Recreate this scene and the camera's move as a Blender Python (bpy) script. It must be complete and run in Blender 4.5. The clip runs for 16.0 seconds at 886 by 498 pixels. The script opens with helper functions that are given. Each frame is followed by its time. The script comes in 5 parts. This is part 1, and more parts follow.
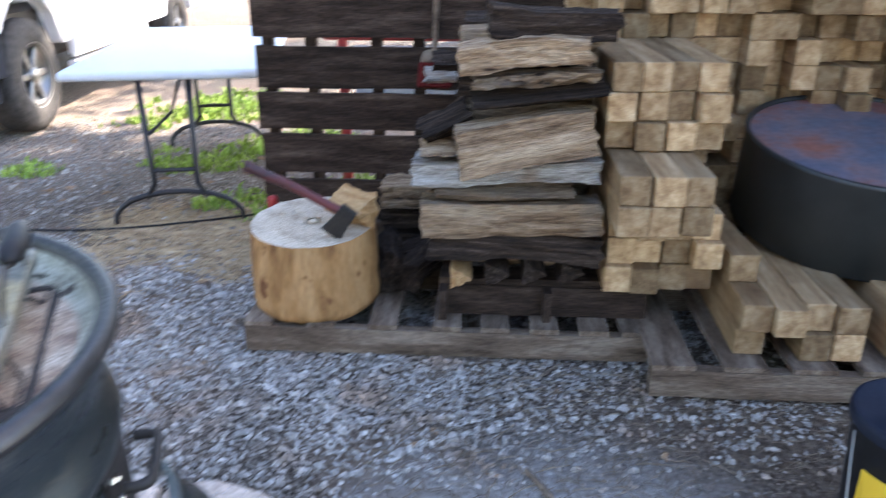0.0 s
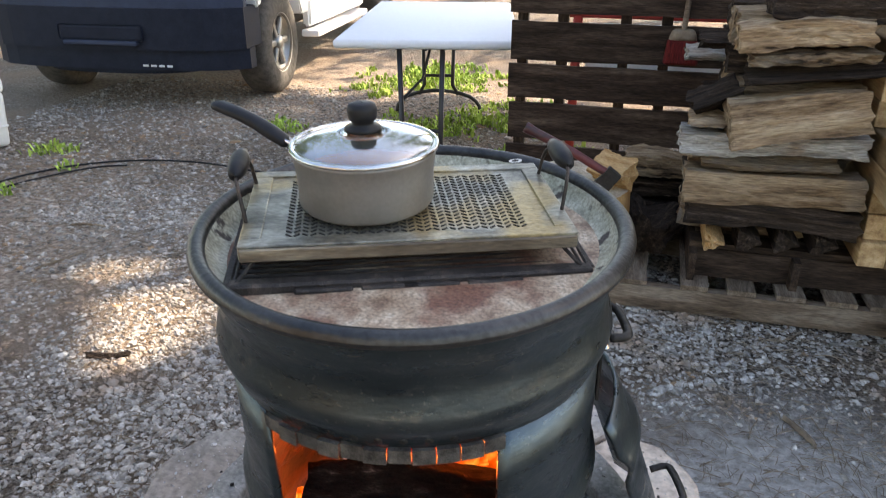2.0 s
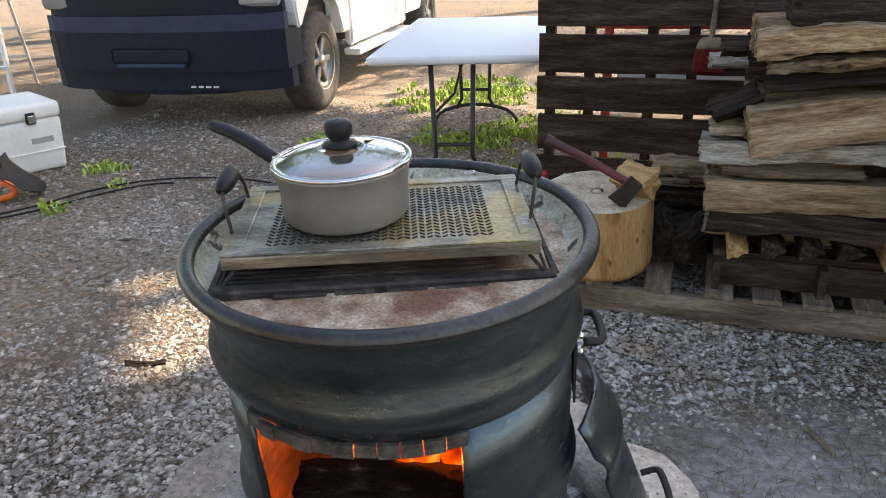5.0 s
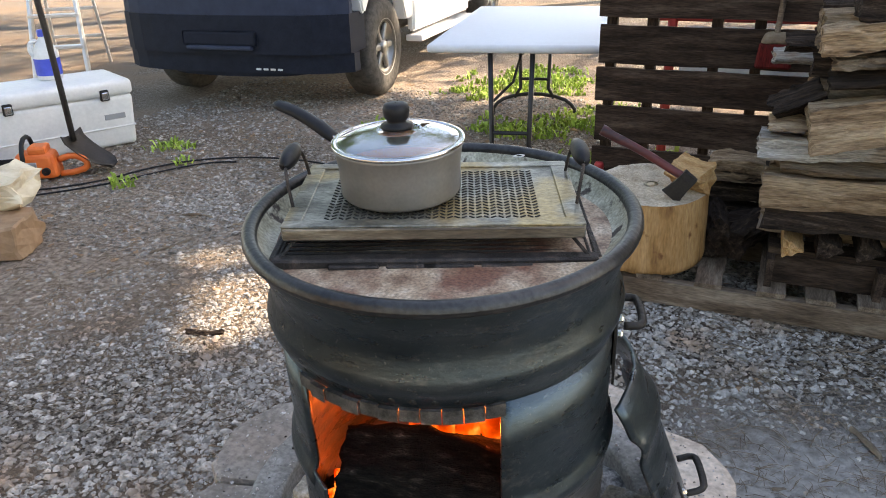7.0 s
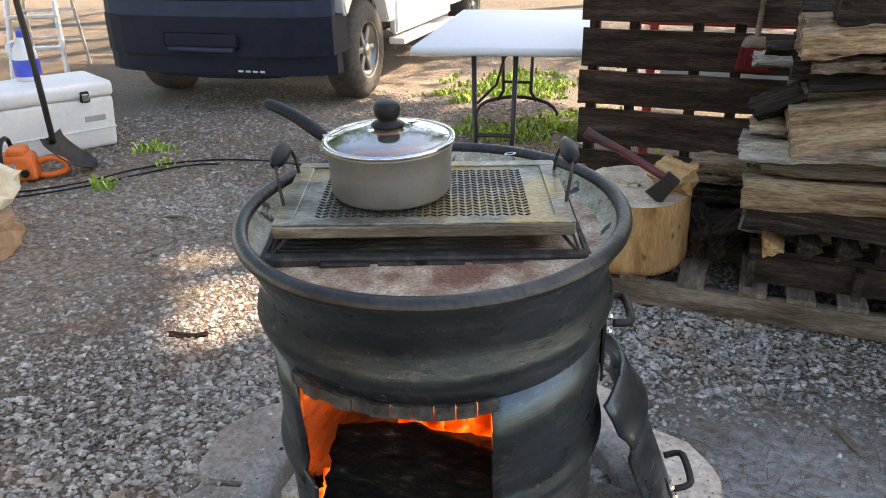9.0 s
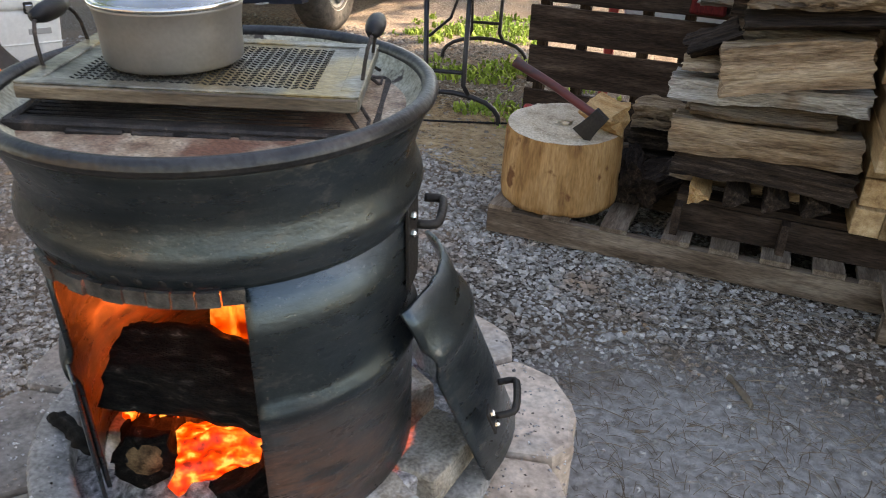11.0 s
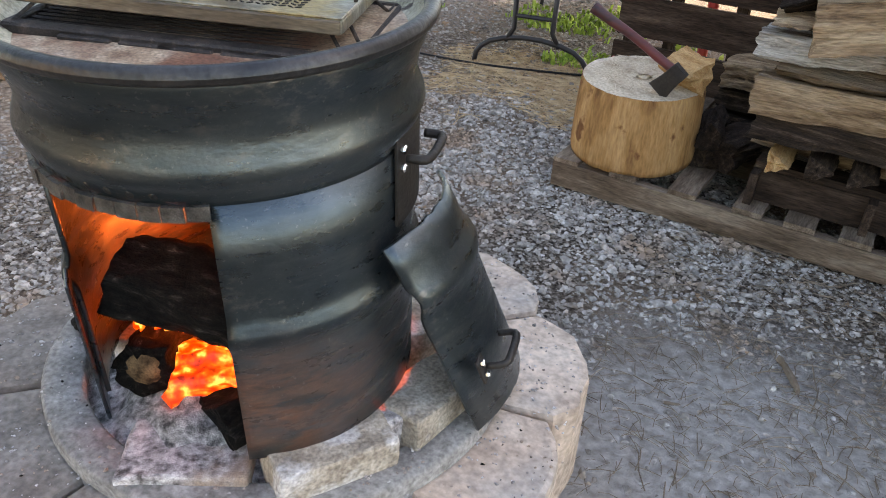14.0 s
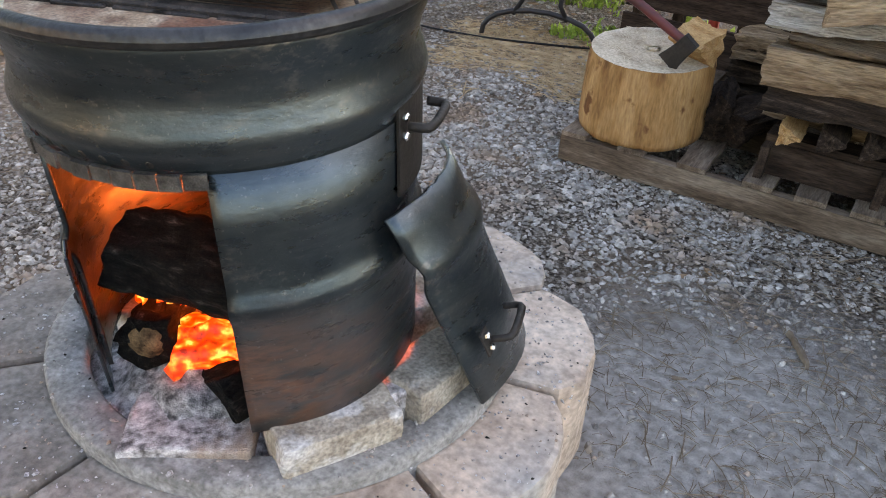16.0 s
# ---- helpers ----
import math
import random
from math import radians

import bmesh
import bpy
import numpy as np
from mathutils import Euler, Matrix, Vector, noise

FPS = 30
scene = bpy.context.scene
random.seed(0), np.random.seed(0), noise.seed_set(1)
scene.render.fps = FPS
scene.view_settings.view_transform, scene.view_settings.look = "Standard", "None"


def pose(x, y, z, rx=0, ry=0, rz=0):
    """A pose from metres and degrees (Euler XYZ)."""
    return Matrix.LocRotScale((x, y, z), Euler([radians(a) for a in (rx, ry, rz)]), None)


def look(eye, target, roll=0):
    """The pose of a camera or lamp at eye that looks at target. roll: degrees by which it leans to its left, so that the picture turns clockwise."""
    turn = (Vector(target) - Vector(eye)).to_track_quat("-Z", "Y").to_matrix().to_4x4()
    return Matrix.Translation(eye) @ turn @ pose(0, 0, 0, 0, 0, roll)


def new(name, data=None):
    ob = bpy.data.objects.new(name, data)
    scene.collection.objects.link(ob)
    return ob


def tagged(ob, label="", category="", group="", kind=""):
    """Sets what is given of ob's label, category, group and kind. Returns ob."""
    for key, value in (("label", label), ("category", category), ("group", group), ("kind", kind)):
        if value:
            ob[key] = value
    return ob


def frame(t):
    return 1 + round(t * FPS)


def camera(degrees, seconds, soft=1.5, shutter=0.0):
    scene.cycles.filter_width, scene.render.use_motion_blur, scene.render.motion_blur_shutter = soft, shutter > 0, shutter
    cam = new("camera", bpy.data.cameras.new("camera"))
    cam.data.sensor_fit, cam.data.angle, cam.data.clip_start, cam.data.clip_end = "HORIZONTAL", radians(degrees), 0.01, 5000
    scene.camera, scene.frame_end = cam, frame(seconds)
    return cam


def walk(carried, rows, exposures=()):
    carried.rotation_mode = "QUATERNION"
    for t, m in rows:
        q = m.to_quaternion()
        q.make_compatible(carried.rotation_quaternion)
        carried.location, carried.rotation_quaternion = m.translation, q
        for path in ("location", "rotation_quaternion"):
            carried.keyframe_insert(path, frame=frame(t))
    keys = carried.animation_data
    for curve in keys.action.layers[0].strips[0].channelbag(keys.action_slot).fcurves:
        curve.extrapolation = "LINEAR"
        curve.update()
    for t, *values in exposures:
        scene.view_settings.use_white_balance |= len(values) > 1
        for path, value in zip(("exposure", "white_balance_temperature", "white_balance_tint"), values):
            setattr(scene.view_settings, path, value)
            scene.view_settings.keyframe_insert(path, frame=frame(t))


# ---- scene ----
cam = camera(60.8, 16.0, 1.0, 0.5)
PATH = [
    (0, (0.202, -0.214, 1.287), (0.095, 1.631, 0.525), 0.2),
    (0.4, (0.087, -0.353, 1.283), (-0.176, 1.46, 0.48), 0.5),
    (0.5, (0.05, -0.394, 1.272), (-0.244, 1.418, 0.478), -0.1),
    (1, (-0.049, -0.408, 1.262), (-0.471, 1.355, 0.416), -1.0),
    (1.5, (-0.12, -0.489, 1.275), (-0.567, 1.263, 0.421), 0.4),
    (2, (-0.15, -0.566, 1.311), (-0.624, 1.199, 0.5), 0.2),
    (2.5, (-0.139, -0.571, 1.331), (-0.63, 1.204, 0.552), -0.4),
    (3, (-0.162, -0.588, 1.34), (-0.642, 1.19, 0.56), -0.3),
    (3.5, (-0.154, -0.587, 1.337), (-0.669, 1.178, 0.55), -0.5),
    (3.7, (-0.138, -0.579, 1.333), (-0.677, 1.178, 0.544), -0.6),
    (5.8, (-0.005, -0.603, 1.324), (-0.644, 1.126, 0.547), -2.0),
    (6, (-0.005, -0.614, 1.33), (-0.662, 1.105, 0.547), -1.5),
    (6.5, (-0.008, -0.623, 1.33), (-0.721, 1.07, 0.541), -1.3),
    (7, (-0.006, -0.629, 1.331), (-0.748, 1.047, 0.53), -1.4),
    (7.5, (-0.009, -0.629, 1.327), (-0.746, 1.048, 0.523), -1.5),
    (8, (-0.005, -0.625, 1.329), (-0.717, 1.056, 0.513), -1.4),
    (8.5, (-0.004, -0.619, 1.315), (-0.705, 1.072, 0.508), -1.3),
    (9, (-0.015, -0.642, 1.326), (-0.713, 1.056, 0.533), -0.9),
    (9.5, (-0.013, -0.639, 1.321), (-0.679, 1.068, 0.519), -0.2),
    (10, (0.067, -0.603, 1.27), (-0.553, 1.102, 0.427), 0.3),
    (10.2, (0.108, -0.575, 1.229), (-0.499, 1.126, 0.369), 1.0),
    (12.3, (0.316, -0.381, 1.187), (-0.484, 1.184, 0.232), 5.0),
    (12.5, (0.328, -0.38, 1.186), (-0.494, 1.167, 0.221), 4.8),
    (13, (0.337, -0.375, 1.171), (-0.509, 1.144, 0.184), 4.6),
    (13.5, (0.336, -0.375, 1.166), (-0.52, 1.126, 0.159), 4.5),
    (14, (0.346, -0.375, 1.17), (-0.52, 1.114, 0.152), 3.9),
    (14.5, (0.35, -0.372, 1.171), (-0.514, 1.108, 0.14), 3.7),
    (15, (0.353, -0.366, 1.164), (-0.507, 1.105, 0.115), 3.4),
    (15.5, (0.348, -0.362, 1.161), (-0.507, 1.097, 0.093), 3.5),
    (16, (0.347, -0.362, 1.152), (-0.519, 1.091, 0.084), 3.5),
]
walk(cam, [(t, look(eye, target, roll)) for t, eye, target, roll in PATH], [(0.0, 2.75, 6500, 17), (0.5, 2.4, 7200, 15), (1.5, 2.2, 7900, 14), (2.0, 2.2, 8000, 14), (3.5, 1.9, 8300, 14), (6.0, 2.12, 8200, 14), (9.0, 2.1, 8200, 14), (10.0, 1.9, 8500, 16), (12.5, 2.45, 8500, 16), (16.0, 2.42, 8400, 16)])

# ---- world, sun, exposure ----
SUN_DIR = Vector((0.52, 0.58, 0.63)).normalized()
world = bpy.data.worlds.new("sky")
scene.world = world
world.use_nodes = True
_wn = world.node_tree.nodes
_sky = _wn.new("ShaderNodeTexSky")
_sky.sky_type = "NISHITA"
_sky.sun_disc = False
_sky.sun_elevation = math.asin(SUN_DIR.z)
_sky.sun_rotation = math.atan2(SUN_DIR.x, SUN_DIR.y)
_wn["Background"].inputs["Strength"].default_value = 0.15
world.node_tree.links.new(_sky.outputs[0], _wn["Background"].inputs["Color"])
sun = new("sun", bpy.data.lights.new("sun", "SUN"))
sun.data.energy, sun.data.angle, sun.data.color = 4.5, radians(0.6), (1.0, 0.93, 0.82)
sun.matrix_world = look((0, 0, 10), Vector((0, 0, 10)) - SUN_DIR)
fire_lamp = new("fire_glow", bpy.data.lights.new("fire_glow", "POINT"))
fire_lamp.data.energy, fire_lamp.data.color, fire_lamp.data.shadow_soft_size = 8.0, (1.0, 0.15, 0.03), 0.07
fire_lamp.location = (-0.47, 0.40, 0.52)


# ---- materials ----
def ramp(nt, fac, stops):
    r = nt.nodes.new("ShaderNodeValToRGB")
    els = r.color_ramp.elements
    while len(els) < len(stops):
        els.new(0.5)
    for e, (p, c) in zip(els, stops):
        e.position, e.color = p, (*c, 1)
    nt.links.new(fac, r.inputs[0])
    return r.outputs[0]


def mat(name, stops, scale=8.0, stretch=(1, 1, 1), rough=0.8, metal=0.0, bump=0.3, detail=6, fine=0.0, kind="noise", spot=None, rough_var=0.15, vary=0.0, dist=0.01):
    """Procedural surface: a colour ramp over stretched noise, fine grain, blotches of another colour, bump."""
    m = bpy.data.materials.new(name)
    m.use_nodes = True
    nt = m.node_tree
    b = nt.nodes["Principled BSDF"]
    tc = nt.nodes.new("ShaderNodeTexCoord")
    mp = nt.nodes.new("ShaderNodeMapping")
    mp.inputs["Scale"].default_value = stretch
    nt.links.new(tc.outputs["Object"], mp.inputs[0])
    if vary:
        oi = nt.nodes.new("ShaderNodeObjectInfo")
        ad = nt.nodes.new("ShaderNodeVectorMath")
        ad.operation = "MULTIPLY_ADD"
        cmb = nt.nodes.new("ShaderNodeCombineXYZ")
        for i in range(3):
            nt.links.new(oi.outputs["Random"], cmb.inputs[i])
        nt.links.new(cmb.outputs[0], ad.inputs[0])
        ad.inputs[1].default_value = (37.0, 91.0, 53.0)
        nt.links.new(tc.outputs["Object"], ad.inputs[2])
        nt.links.new(ad.outputs[0], mp.inputs[0])
    vec = mp.outputs[0]
    if kind == "voronoi":
        n = nt.nodes.new("ShaderNodeTexVoronoi")
        n.inputs["Scale"].default_value = scale
        fac = n.outputs["Distance"]
    else:
        n = nt.nodes.new("ShaderNodeTexNoise")
        n.inputs["Scale"].default_value = scale
        n.inputs["Detail"].default_value = detail
        n.inputs["Roughness"].default_value = 0.62
        fac = n.outputs["Fac"]
    nt.links.new(vec, n.inputs["Vector"])
    col = ramp(nt, fac, stops)
    if spot:
        sc, lo, hi, c = spot
        n2 = nt.nodes.new("ShaderNodeTexNoise")
        n2.inputs["Scale"].default_value = sc
        n2.inputs["Detail"].default_value = 5
        nt.links.new(tc.outputs["Object"] if not vary else ad.outputs[0], n2.inputs["Vector"])
        f2 = ramp(nt, n2.outputs["Fac"], [(lo, (0, 0, 0)), (hi, (1, 1, 1))])
        mx = nt.nodes.new("ShaderNodeMix")
        mx.data_type = "RGBA"
        nt.links.new(f2, mx.inputs["Factor"])
        nt.links.new(col, mx.inputs["A"])
        mx.inputs["B"].default_value = (*c, 1)
        col = mx.outputs["Result"]
    if fine or vary:
        n3 = nt.nodes.new("ShaderNodeTexNoise")
        n3.inputs["Scale"].default_value = scale * 9
        n3.inputs["Detail"].default_value = 3
        nt.links.new(vec, n3.inputs["Vector"])
        hs = nt.nodes.new("ShaderNodeHueSaturation")
        mr = nt.nodes.new("ShaderNodeMapRange")
        mr.inputs["To Min"].default_value, mr.inputs["To Max"].default_value = 1 - fine, 1 + fine
        mr.inputs["From Min"].default_value, mr.inputs["From Max"].default_value = 0.3, 0.7
        nt.links.new(n3.outputs["Fac"], mr.inputs["Value"])
        val = mr.outputs[0]
        if vary:
            m2 = nt.nodes.new("ShaderNodeMapRange")
            m2.inputs["To Min"].default_value, m2.inputs["To Max"].default_value = 1 - vary, 1 + vary
            nt.links.new(oi.outputs["Random"], m2.inputs["Value"])
            mu = nt.nodes.new("ShaderNodeMath")
            mu.operation = "MULTIPLY"
            nt.links.new(val, mu.inputs[0])
            nt.links.new(m2.outputs[0], mu.inputs[1])
            val = mu.outputs[0]
        nt.links.new(val, hs.inputs["Value"])
        nt.links.new(col, hs.inputs["Color"])
        col = hs.outputs[0]
    nt.links.new(col, b.inputs["Base Color"])
    b.inputs["Metallic"].default_value = metal
    if rough > 0.65:
        b.inputs["Specular IOR Level"].default_value = 0.12
    mr = nt.nodes.new("ShaderNodeMapRange")
    mr.inputs["To Min"].default_value, mr.inputs["To Max"].default_value = max(0.03, rough - rough_var), min(1, rough + rough_var)
    nt.links.new(fac, mr.inputs["Value"])
    nt.links.new(mr.outputs[0], b.inputs["Roughness"])
    if bump:
        bp = nt.nodes.new("ShaderNodeBump")
        bp.inputs["Strength"].default_value = bump
        bp.inputs["Distance"].default_value = dist
        height = fac
        if fine:
            hm = nt.nodes.new("ShaderNodeMath")
            hm.operation = "MULTIPLY_ADD"
            nt.links.new(n3.outputs["Fac"], hm.inputs[0])
            hm.inputs[1].default_value = 0.45
            nt.links.new(fac, hm.inputs[2])
            height = hm.outputs[0]
        nt.links.new(height, bp.inputs["Height"])
        nt.links.new(bp.outputs[0], b.inputs["Normal"])
    return m


def plain(name, c, rough=0.5, metal=0.0, emit=None, power=0.0):
    m = bpy.data.materials.new(name)
    m.use_nodes = True
    b = m.node_tree.nodes["Principled BSDF"]
    b.inputs["Base Color"].default_value = (*c, 1)
    b.inputs["Roughness"].default_value = rough
    b.inputs["Metallic"].default_value = metal
    if emit:
        b.inputs["Emission Color"].default_value = (*emit, 1)
        b.inputs["Emission Strength"].default_value = power
    return m


M_PEBBLE = mat("pebble", [(0.32, (0.23, 0.20, 0.168)), (0.5, (0.37, 0.337, 0.30)), (0.7, (0.54, 0.505, 0.46))], 40, rough=0.9, bump=0.2, detail=2, spot=(4, 0.52, 0.66, (0.34, 0.25, 0.185)))
M_PEBBLE_DIRT = mat("dirty_pebble", [(0.32, (0.14, 0.12, 0.10)), (0.5, (0.29, 0.26, 0.225)), (0.7, (0.48, 0.44, 0.395))], 40, rough=0.9, bump=0.2, detail=2)
M_ASHBRICK = mat("ash_dusted_brick", [(0.34, (0.10, 0.09, 0.085)), (0.5, (0.40, 0.37, 0.36)), (0.64, (0.68, 0.65, 0.63))], 60, rough=1.0, bump=0.6, fine=0.3, spot=(9, 0.52, 0.64, (0.36, 0.27, 0.21)))
M_TAB = mat("bent_bright_steel", [(0.3, (0.03, 0.028, 0.027)), (0.6, (0.11, 0.105, 0.095)), (0.8, (0.22, 0.20, 0.175))], 55, rough=0.5, metal=0.5, bump=0.3, fine=0.3)
M_ASH = mat("ash", [(0.34, (0.10, 0.10, 0.10)), (0.48, (0.42, 0.41, 0.40)), (0.62, (0.78, 0.77, 0.76))], 55, rough=1.0, bump=1.0, fine=0.3, dist=0.02)

M_BEAD = mat("worn_bead_steel", [(0.3, (0.022, 0.024, 0.026)), (0.7, (0.06, 0.058, 0.056))], 15, rough=0.38, metal=0.6, bump=0.2, fine=0.25)
M_LID = mat("greasy_lid", [(0.30, (0.13, 0.07, 0.045)), (0.45, (0.32, 0.225, 0.15)), (0.58, (0.43, 0.335, 0.24)), (0.72, (0.56, 0.49, 0.39))], 26, rough=0.55, metal=0.0, bump=0.25, fine=0.45, spot=(9.0, 0.52, 0.64, (0.17, 0.075, 0.045)))
M_LIDWALL = mat("lid_wall", [(0.3, (0.25, 0.22, 0.15)), (0.5, (0.40, 0.38, 0.28)), (0.66, (0.52, 0.50, 0.40))], 22, rough=0.55, metal=0.0, bump=0.3, fine=0.35, spot=(34, 0.60, 0.66, (0.06, 0.045, 0.035)))
M_GRATE = mat("burnt_grate", [(0.3, (0.014, 0.012, 0.011)), (0.55, (0.045, 0.037, 0.032)), (0.75, (0.13, 0.095, 0.075))], 45, rough=0.6, metal=0.4, bump=0.5, fine=0.3)
M_TRAY = mat("used_tray_steel", [(0.28, (0.055, 0.05, 0.042)), (0.45, (0.17, 0.16, 0.13)), (0.6, (0.30, 0.285, 0.235)), (0.75, (0.46, 0.43, 0.35))], 14, stretch=(1, 2.2, 1), rough=0.38, metal=0.6, bump=0.15, fine=0.35, spot=(9, 0.50, 0.63, (0.34, 0.25, 0.12)))
M_SLOT_SHADE = plain("slot_shadow", (0.02, 0.018, 0.015), 0.9)
M_TRAYEDGE = mat("scorched_tray_edge", [(0.3, (0.05, 0.035, 0.025)), (0.55, (0.15, 0.115, 0.08)), (0.75, (0.30, 0.25, 0.18))], 22, stretch=(0.4, 3, 3), rough=0.5, metal=0.3, bump=0.2, fine=0.3)
M_PAN = mat("grey_pan_enamel", [(0.3, (0.19, 0.18, 0.165)), (0.7, (0.235, 0.225, 0.21))], 20, rough=0.36, metal=0.45, bump=0.02, fine=0.06)
M_CHROME = plain("chrome", (0.62, 0.62, 0.62), 0.18, 1.0)
M_BLACKPL = mat("black_plastic", [(0.3, (0.006, 0.006, 0.007)), (0.7, (0.014, 0.014, 0.016))], 30, rough=0.48, bump=0.05)
M_BLACKPL.node_tree.nodes["Principled BSDF"].inputs["Specular IOR Level"].default_value = 0.25
M_SOUP = mat("tomato_sauce", [(0.3, (0.46, 0.16, 0.055)), (0.7, (0.62, 0.28, 0.12))], 25, rough=0.2, bump=0.1)
M_STUMP = mat("stump_side_wood", [(0.28, (0.12, 0.052, 0.02)), (0.48, (0.34, 0.185, 0.074)), (0.75, (0.50, 0.31, 0.15))], 7, stretch=(2.4, 2.4, 0.45), rough=0.75, bump=0.35, fine=0.2, spot=(10, 0.62, 0.68, (0.16, 0.07, 0.03)))
M_STUMPTOP = mat("stump_sawn_top", [(0.3, (0.30, 0.22, 0.15)), (0.5, (0.52, 0.43, 0.32)), (0.75, (0.66, 0.56, 0.43))], 14, rough=0.9, bump=0.4, fine=0.25)
M_LOG = mat("split_firewood", [(0.33, (0.022, 0.013, 0.008)), (0.40, (0.15, 0.095, 0.055)), (0.52, (0.27, 0.185, 0.115)), (0.72, (0.42, 0.32, 0.215))], 6, stretch=(0.5, 5, 5), rough=0.85, bump=0.9, fine=0.35, vary=0.35, dist=0.02, spot=(3.0, 0.55, 0.68, (0.22, 0.18, 0.14)))
M_LOGGREY = mat("weathered_firewood", [(0.33, (0.030, 0.023, 0.017)), (0.41, (0.17, 0.145, 0.12)), (0.54, (0.32, 0.29, 0.25)), (0.74, (0.50, 0.47, 0.42))], 6, stretch=(0.5, 5, 5), rough=0.9, bump=0.9, fine=0.35, vary=0.2, dist=0.02, spot=(4, 0.56, 0.68, (0.22, 0.16, 0.115)))
# near-black bark, also used for log ends shaded by the stack
M_BARK = mat("bark_and_shaded_wood", [(0.3, (0.010, 0.007, 0.006)), (0.55, (0.045, 0.031, 0.023)), (0.75, (0.14, 0.10, 0.075))], 6, stretch=(0.7, 10, 10), rough=0.95, bump=1.0, fine=0.45, vary=0.3, dist=0.015)
M_SPLINT = mat("fresh_split_wood", [(0.3, (0.30, 0.15, 0.055)), (0.7, (0.52, 0.34, 0.17))], 8, stretch=(0.6, 6, 6), rough=0.8, bump=0.5, fine=0.3)
M_TIMBER = mat("sawn_timber", [(0.28, (0.17, 0.095, 0.045)), (0.5, (0.34, 0.22, 0.115)), (0.75, (0.50, 0.37, 0.225))], 4, stretch=(7, 0.7, 7), rough=0.8, bump=0.2, fine=0.14, vary=0.48, spot=(2.2, 0.58, 0.72, (0.19, 0.11, 0.055)))
M_STONEGREY = mat("darker_grey_pit_block", [(0.30, (0.16, 0.138, 0.118)), (0.5, (0.25, 0.222, 0.193)), (0.72, (0.36, 0.325, 0.285))], 9, rough=0.95, bump=0.5, fine=0.3, vary=0.14, spot=(3.6, 0.52, 0.66, (0.26, 0.215, 0.18)))
M_BURNTEND = mat("scorched_wood_end", [(0.34, (0.03, 0.018, 0.010)), (0.55, (0.15, 0.095, 0.05)), (0.75, (0.26, 0.17, 0.09))], 40, rough=0.9, bump=0.4, fine=0.3)
M_PALLET = mat("grey_pallet_wood", [(0.3, (0.06, 0.04, 0.027)), (0.5, (0.145, 0.105, 0.075)), (0.75, (0.27, 0.215, 0.165))], 5, stretch=(0.8, 5, 5), rough=0.9, bump=0.5, fine=0.3, vary=0.2)
M_PALLETDARK = mat("dark_stained_board", [(0.3, (0.012, 0.008, 0.006)), (0.5, (0.034, 0.022, 0.016)), (0.75, (0.085, 0.06, 0.044))], 4, stretch=(0.8, 6, 6), rough=0.85, bump=0.5, fine=0.4, vary=0.25)
M_STONE = mat("fire_pit_block", [(0.30, (0.36, 0.27, 0.21)), (0.5, (0.52, 0.41, 0.325)), (0.72, (0.64, 0.535, 0.44))], 7, rough=0.95, bump=0.5, fine=0.28, vary=0.14, spot=(3.2, 0.50, 0.64, (0.37, 0.345, 0.315)))
M_BRICK = mat("sooty_fire_brick", [(0.32, (0.20, 0.165, 0.13)), (0.5, (0.36, 0.31, 0.25)), (0.7, (0.50, 0.45, 0.385))], 18, rough=0.95, bump=0.6, fine=0.35, vary=0.15, spot=(14, 0.52, 0.64, (0.52, 0.50, 0.48)))
M_RING = mat("dusty_galvanised_ring", [(0.3, (0.17, 0.16, 0.145)), (0.6, (0.30, 0.285, 0.265))], 14, rough=0.85, metal=0.05, bump=0.25, fine=0.3, spot=(7, 0.56, 0.72, (0.42, 0.40, 0.38)))
M_CHAR = mat("charred_wood", [(0.36, (0.004, 0.004, 0.004)), (0.56, (0.018, 0.016, 0.014)), (0.66, (0.05, 0.045, 0.04)), (0.74, (0.22, 0.20, 0.18))], 45, stretch=(0.5, 1.6, 1.6), rough=0.9, bump=1.0, fine=0.4, dist=0.02)
M_TABLE = mat("white_table_plastic", [(0.3, (0.60, 0.62, 0.65)), (0.7, (0.66, 0.68, 0.71))], 30, rough=0.5, bump=0.05, fine=0.04)
M_TLEG = plain("dark_table_steel", (0.03, 0.03, 0.034), 0.4, 0.4)
M_WHITEP = mat("white_plastic", [(0.3, (0.56, 0.58, 0.58)), (0.7, (0.68, 0.69, 0.68))], 6, rough=0.45, bump=0.03, fine=0.05)
M_TRUCK = mat("white_truck_paint", [(0.3, (0.76, 0.76, 0.76)), (0.7, (0.80, 0.80, 0.80))], 4, rough=0.2, bump=0.0)
M_BUMPER = mat("dark_bumper_plastic", [(0.3, (0.010, 0.013, 0.022)), (0.7, (0.018, 0.022, 0.034))], 12, rough=0.7, bump=0.03, fine=0.1)
M_BUMPTOP = mat("blue_grey_bumper_cap", [(0.3, (0.028, 0.036, 0.060)), (0.7, (0.04, 0.05, 0.08))], 12, rough=0.68, bump=0.02)
M_TYRE = mat("tyre_rubber", [(0.3, (0.05, 0.046, 0.042)), (0.7, (0.11, 0.10, 0.09))], 25, rough=0.9, bump=0.3, fine=0.2)
M_ALLOY = mat("silver_alloy", [(0.3, (0.26, 0.25, 0.235)), (0.7, (0.36, 0.35, 0.33))], 15, rough=0.35, metal=0.7, bump=0.03)
M_ORANGE = mat("orange_plastic", [(0.3, (0.70, 0.12, 0.02)), (0.7, (0.82, 0.19, 0.04))], 18, rough=0.45, bump=0.05)
